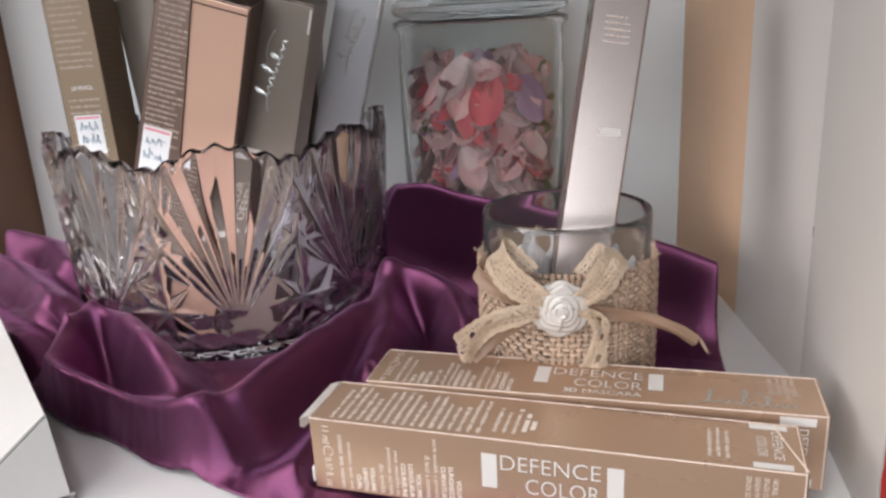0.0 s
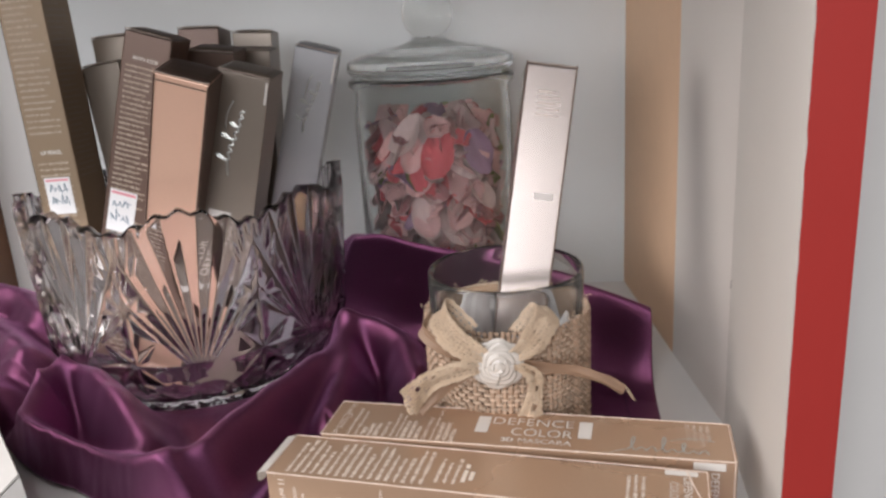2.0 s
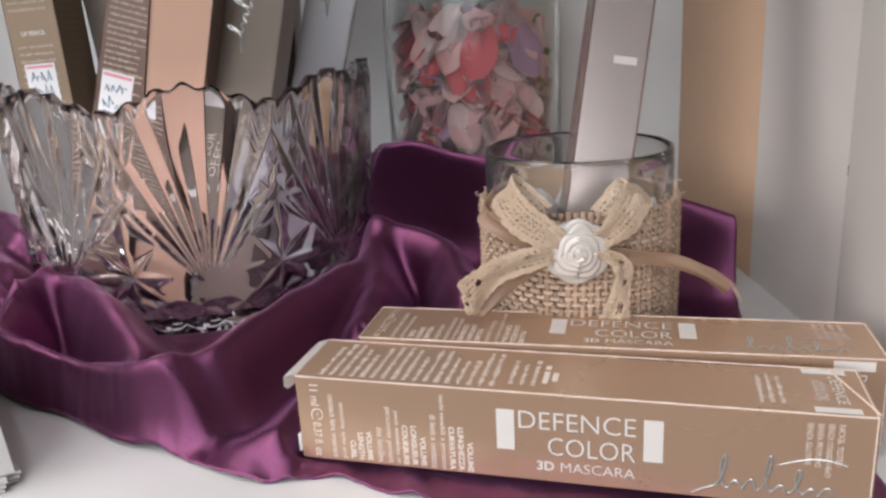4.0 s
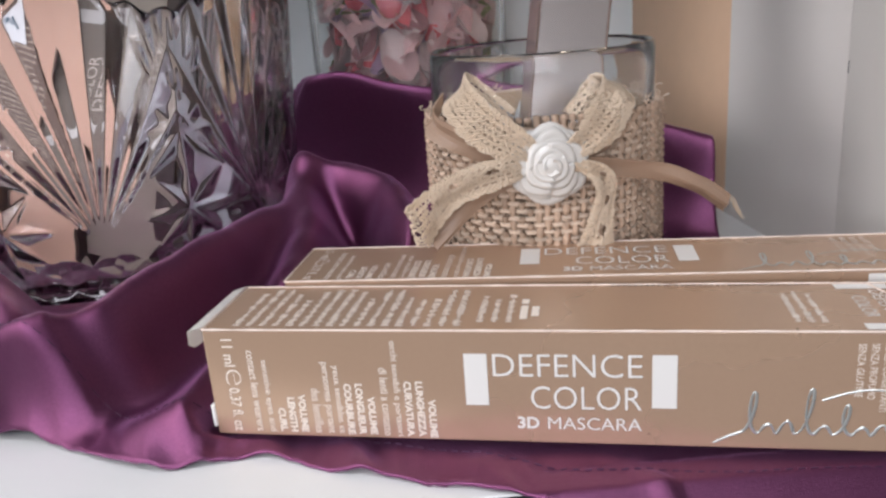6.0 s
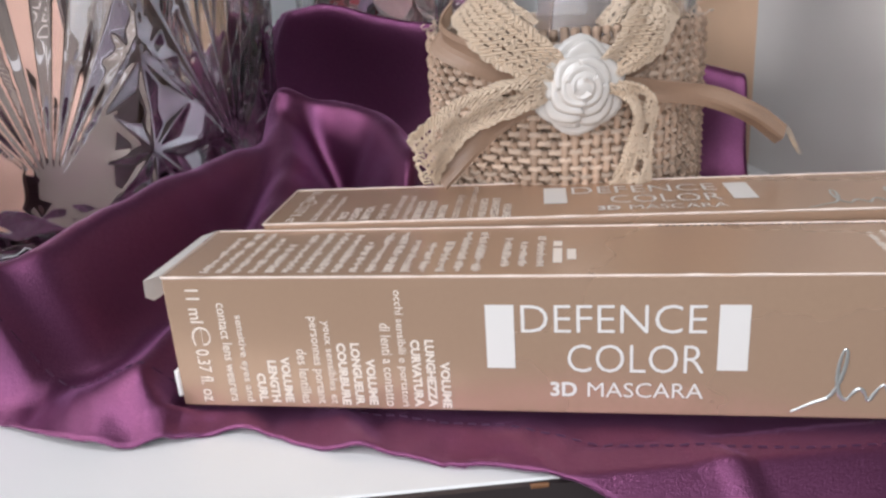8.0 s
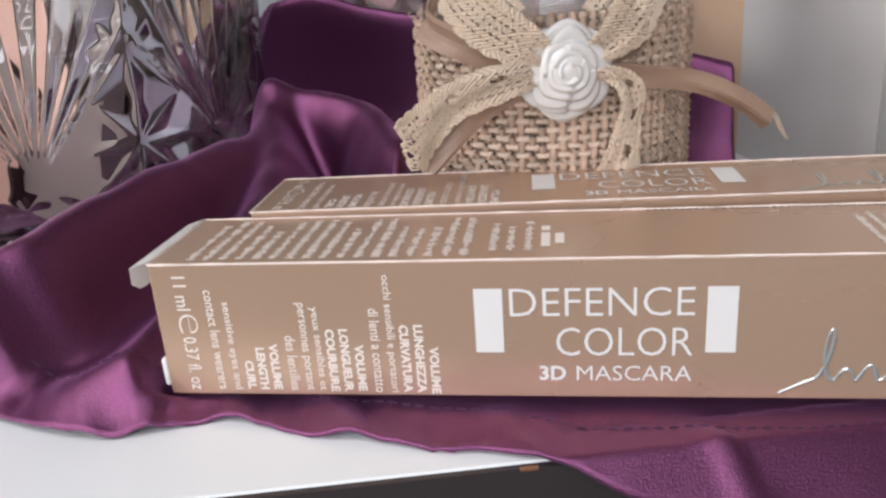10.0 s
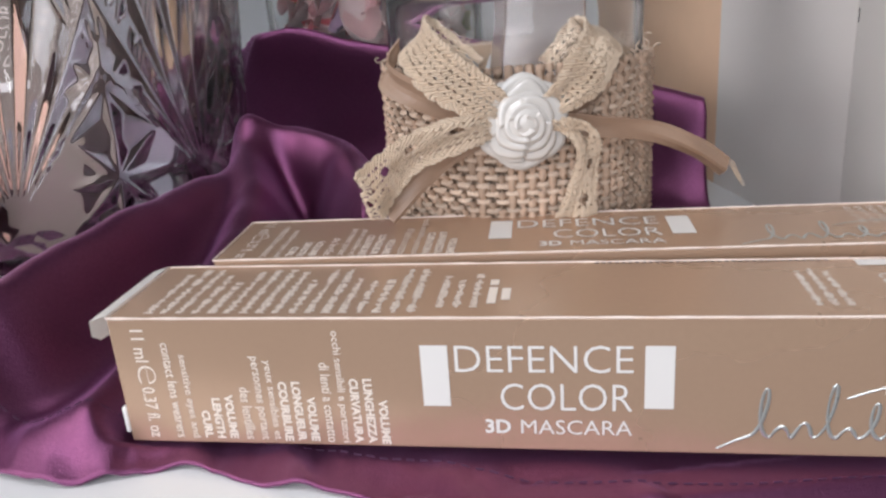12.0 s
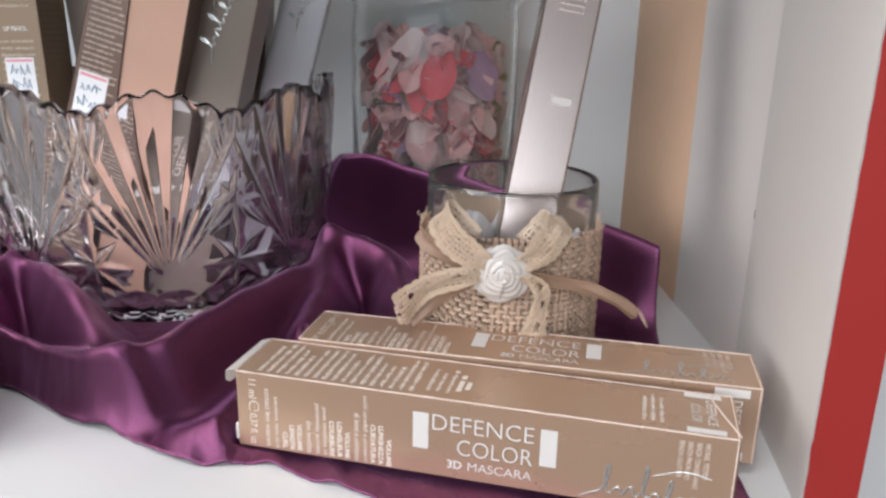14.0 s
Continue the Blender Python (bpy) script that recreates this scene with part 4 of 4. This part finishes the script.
def rose():
    """A moulded rose: rings of cupped petals, pointed outside, round a spiral bud, facing -y."""
    at = pose(*rel(0.0338, 0.2800, 0.0497), 90, 0, 0)
    disc = lathe_bm([(0, 0), (0.0078, 0), (0.0084, 0.0008), (0.0050, 0.0028), (0.0020, 0.0044), (0, 0.0046)], 32)
    disc.transform(at)
    flower = part("rose", disc, M_PEARL, tumbler, "pearl-white moulded rose", True)
    rings = ((3, 0.0025, 0.0103, 0.0006, 0.0012, 0.0004, 0.20), (3, 0.0025, 0.0100, 0.0010, 0.0019, 0.0006, 0.20), (5, 0.0022, 0.0090, 0.0014, 0.0026, 0.0010, 0.26), (4, 0.0018, 0.0066, 0.0022, 0.0036, 0.0010, 0.20), (3, 0.0010, 0.0044, 0.0030, 0.0045, 0.0008, 0.16), (3, 0.0003, 0.0024, 0.0036, 0.0050, 0.0005, 0.12))
    for ring, (n, r0, r1, z0, z1, cup, tip) in enumerate(rings):
        for k in range(n):
            a0 = 2 * math.pi * (k + (0.5 if ring == 1 else 0.37 * ring)) / n + 0.5
            half = math.pi / n * (1.02 if ring < 2 else 1.28)

            def petal(u, v):
                u = 2 * u - 1
                edge = 1 - tip * abs(u) ** 1.2 + 0.02 * math.cos(u * 5 + k)
                r = r0 + (r1 * edge - r0) * v
                a = a0 + half * u * (0.75 + 0.25 * v)
                z = z0 + (z1 - z0) * v ** 1.3 - cup * max(v - 0.78, 0) * 4 * (1 - 0.3 * abs(u)) + 0.0005 * u
                return (r * math.cos(a), r * math.sin(a), z)

            bm = grid_bm(12, 7, petal)
            bmesh.ops.recalc_face_normals(bm, faces=bm.faces)
            bmesh.ops.solidify(bm, geom=list(bm.faces), thickness=0.00035)
            bm.transform(at)
            part("petal", bm, M_PEARL, flower, "", True)
    return flower


rose()



def crumple(u, v):
    a = 2 * math.pi * u
    r = 0.0255 * v ** 0.5
    n = noise.noise_vector((math.cos(a) * 2.2 * v + 3, math.sin(a) * 2.2 * v, 1.7))
    f = noise.noise_vector((math.cos(a) * 7 * v, math.sin(a) * 7 * v, 9.7))
    return (r * math.cos(a) * 0.96 + n.x * 0.003, r * math.sin(a) * 0.96 + n.y * 0.003, 0.0495 + n.z * 0.012 + f.z * 0.006)


bm = grid_bm(40, 16, crumple, True)
bm.transform(pose(TUMBLER.x, TUMBLER.y, 0.0016))
for v in bm.verts:
    q = liner.matrix_basis.inverted() @ v.co
    if -0.002 < q.x < 0.021 and -0.002 < q.y < 0.0205:
        v.co.z -= 0.022
tagged(link("crumpled_film", bm, M_FILM), "crumpled clear film stuffed into a tumbler", "packing film")

# ---- the lidded glass jar of petals ----
jar = thing("glass_jar", "lidded clear glass jar with a ball knob, filled with dried petals", "jar", pose(JAR.x, JAR.y, 0.0016))
part("jar_body", lathe_bm([(0, 0), (0.0380, 0), (0.0420, 0.003), (0.0428, 0.010), (0.0428, 0.118), (0.0418, 0.126), (0.0420, 0.131), (0.0448, 0.1335), (0.0450, 0.1360), (0.0430, 0.1375), (0.0405, 0.1350), (0.0398, 0.127), (0.0405, 0.118), (0.0404, 0.012), (0.0380, 0.008), (0, 0.007)], 96), M_JAR, jar, smooth=True)
lid = part("jar_lid", lathe_bm([(0, 0.1345), (0.0380, 0.1345), (0.0395, 0.1385), (0.0440, 0.1395), (0.0452, 0.1420), (0.0448, 0.1455), (0.0420, 0.1475), (0.0300, 0.1510), (0.0150, 0.1535), (0.0095, 0.1550), (0.0090, 0.1570), (0, 0.1575)], 96), M_JAR, jar, smooth=True)
part("knob", lathe_bm([(0, 0.1540)] + [(0.0138 * math.sin(math.pi * k / 20), 0.1690 - 0.0138 * math.cos(math.pi * k / 20)) for k in range(1, 20)] + [(0, 0.1828)], 48), M_JAR, lid, smooth=True)
rng = random.Random(11)
potpourri = thing("dried_petals", "dried pink, white, red and mauve petals heaped in a glass jar", "petals", pose(JAR.x, JAR.y, 0.0), kind="stuff")
sheets = [bmesh.new() for _ in PETALS]
for k in range(620):
    a, z = rng.uniform(0, 2 * math.pi), 0.014 + 0.100 * (k / 620)
    r = 0.0385 * math.sqrt(rng.uniform(0.25, 1.0)) - 0.006
    kind = rng.choices(range(6), (40, 27, 13, 5, 6, 9))[0]
    size, cup = rng.uniform(0.008, 0.0140), rng.uniform(0.15, 0.5)
    m = Matrix.Translation((r * math.cos(a), r * math.sin(a), z)) @ Euler((rng.uniform(-1, 1) + 1.2, rng.uniform(-0.6, 0.6), a + math.pi / 2 + rng.uniform(-0.6, 0.6))).to_matrix().to_4x4()
    bm, rows = sheets[kind], []
    for j in range(6):
        v = j / 5
        row = []
        for i in range(6):
            u = 2 * i / 5 - 1
            w = size * 0.62 * math.sin(math.pi * (0.12 + 0.76 * v) ** 0.9) ** 0.7
            p = Vector((w * u, size * (v - 0.5) * 2 * (1 - 0.12 * u * u), size * cup * (u * u + (2 * v - 1) ** 2) * 0.5 + size * 0.10 * math.sin(u * 4 + k)))
            p = m @ p
            q = Vector((p.x, p.y))
            if q.length > 0.0392:
                q *= 0.0392 / q.length
            row.append(bm.verts.new((q.x, q.y, max(p.z, 0.010))))
        rows.append(row)
    for j in range(5):
        for i in range(5):
            bm.faces.new((rows[j][i], rows[j][i + 1], rows[j + 1][i + 1], rows[j + 1][i]))
for bm, mat, n in zip(sheets, PETALS, ("blush", "white", "red", "mauve", "green", "dusky")):
    tagged(part("petals", bm, mat, potpourri, n + " dried petals", True), kind="stuff")

# ---- the folded white card at the front ----
C1, D1 = Vector((-0.1290, 0.2460, 0.0300)), Vector((-0.1990, 0.3310, 0.0300))
SLOPE = Vector((-0.0115, -0.0096, -0.0110)).normalized() * 0.047
C2, D2 = Vector((-0.1235, 0.2415, 0.0045)), Vector((-0.1950, 0.3280, 0.0045))
card = thing("folded_card", "plain white folded card box with a sloping lid", "card box", Matrix.Identity(4))


def plate(a, b, c, d, thick):
    bm = grid_bm(6, 6, lambda u, v: a.lerp(b, u).lerp(d.lerp(c, u), v) + Vector((0, 0, 0.0006 * math.sin(u * 3) * math.sin(v * 3))))
    bmesh.ops.recalc_face_normals(bm, faces=bm.faces)
    bmesh.ops.solidify(bm, geom=list(bm.faces), thickness=thick)
    return bm


part("lid", plate(C1, D1, D1 + SLOPE, C1 + SLOPE, 0.0007), M_CARD, card)
F1, F2 = C1 + SLOPE * 0.99, Vector((C1 + SLOPE).xy.to_3d() + Vector((0, 0, 0.0012)))
part("end_panel", plate(C1 - Vector((0, 0, 0.0004)), C2, F2, F1 - Vector((0, 0, 0.0003)), 0.0006), M_CARD, card)
part("rear_panel", plate(C1 - Vector((0, 0, 0.0012)), D1 - Vector((0, 0, 0.0012)), D2, C2, 0.0006), M_CARD, card)
for k in range(3):
    bm = bmesh.new()
    pts = [C2 + Vector((0.0018, -0.0016, 0)), D2, D2 + (F2 - C2), F2]
    bm.faces.new([bm.verts.new((p.x + 0.0007 * k, p.y, 0.0002 + 0.0014 * k)) for p in pts])
    top = bmesh.ops.extrude_face_region(bm, geom=list(bm.faces))["geom"]
    for v in top:
        if isinstance(v, bmesh.types.BMVert):
            v.co.z += 0.0010
    bmesh.ops.recalc_face_normals(bm, faces=bm.faces)
    bmesh.ops.bevel(bm, geom=[e for e in bm.edges if abs(e.verts[0].co.z - e.verts[1].co.z) > 0.0005], offset=0.004, segments=4, affect="EDGES")
    part("card_sheet", bm, M_CARD, card)
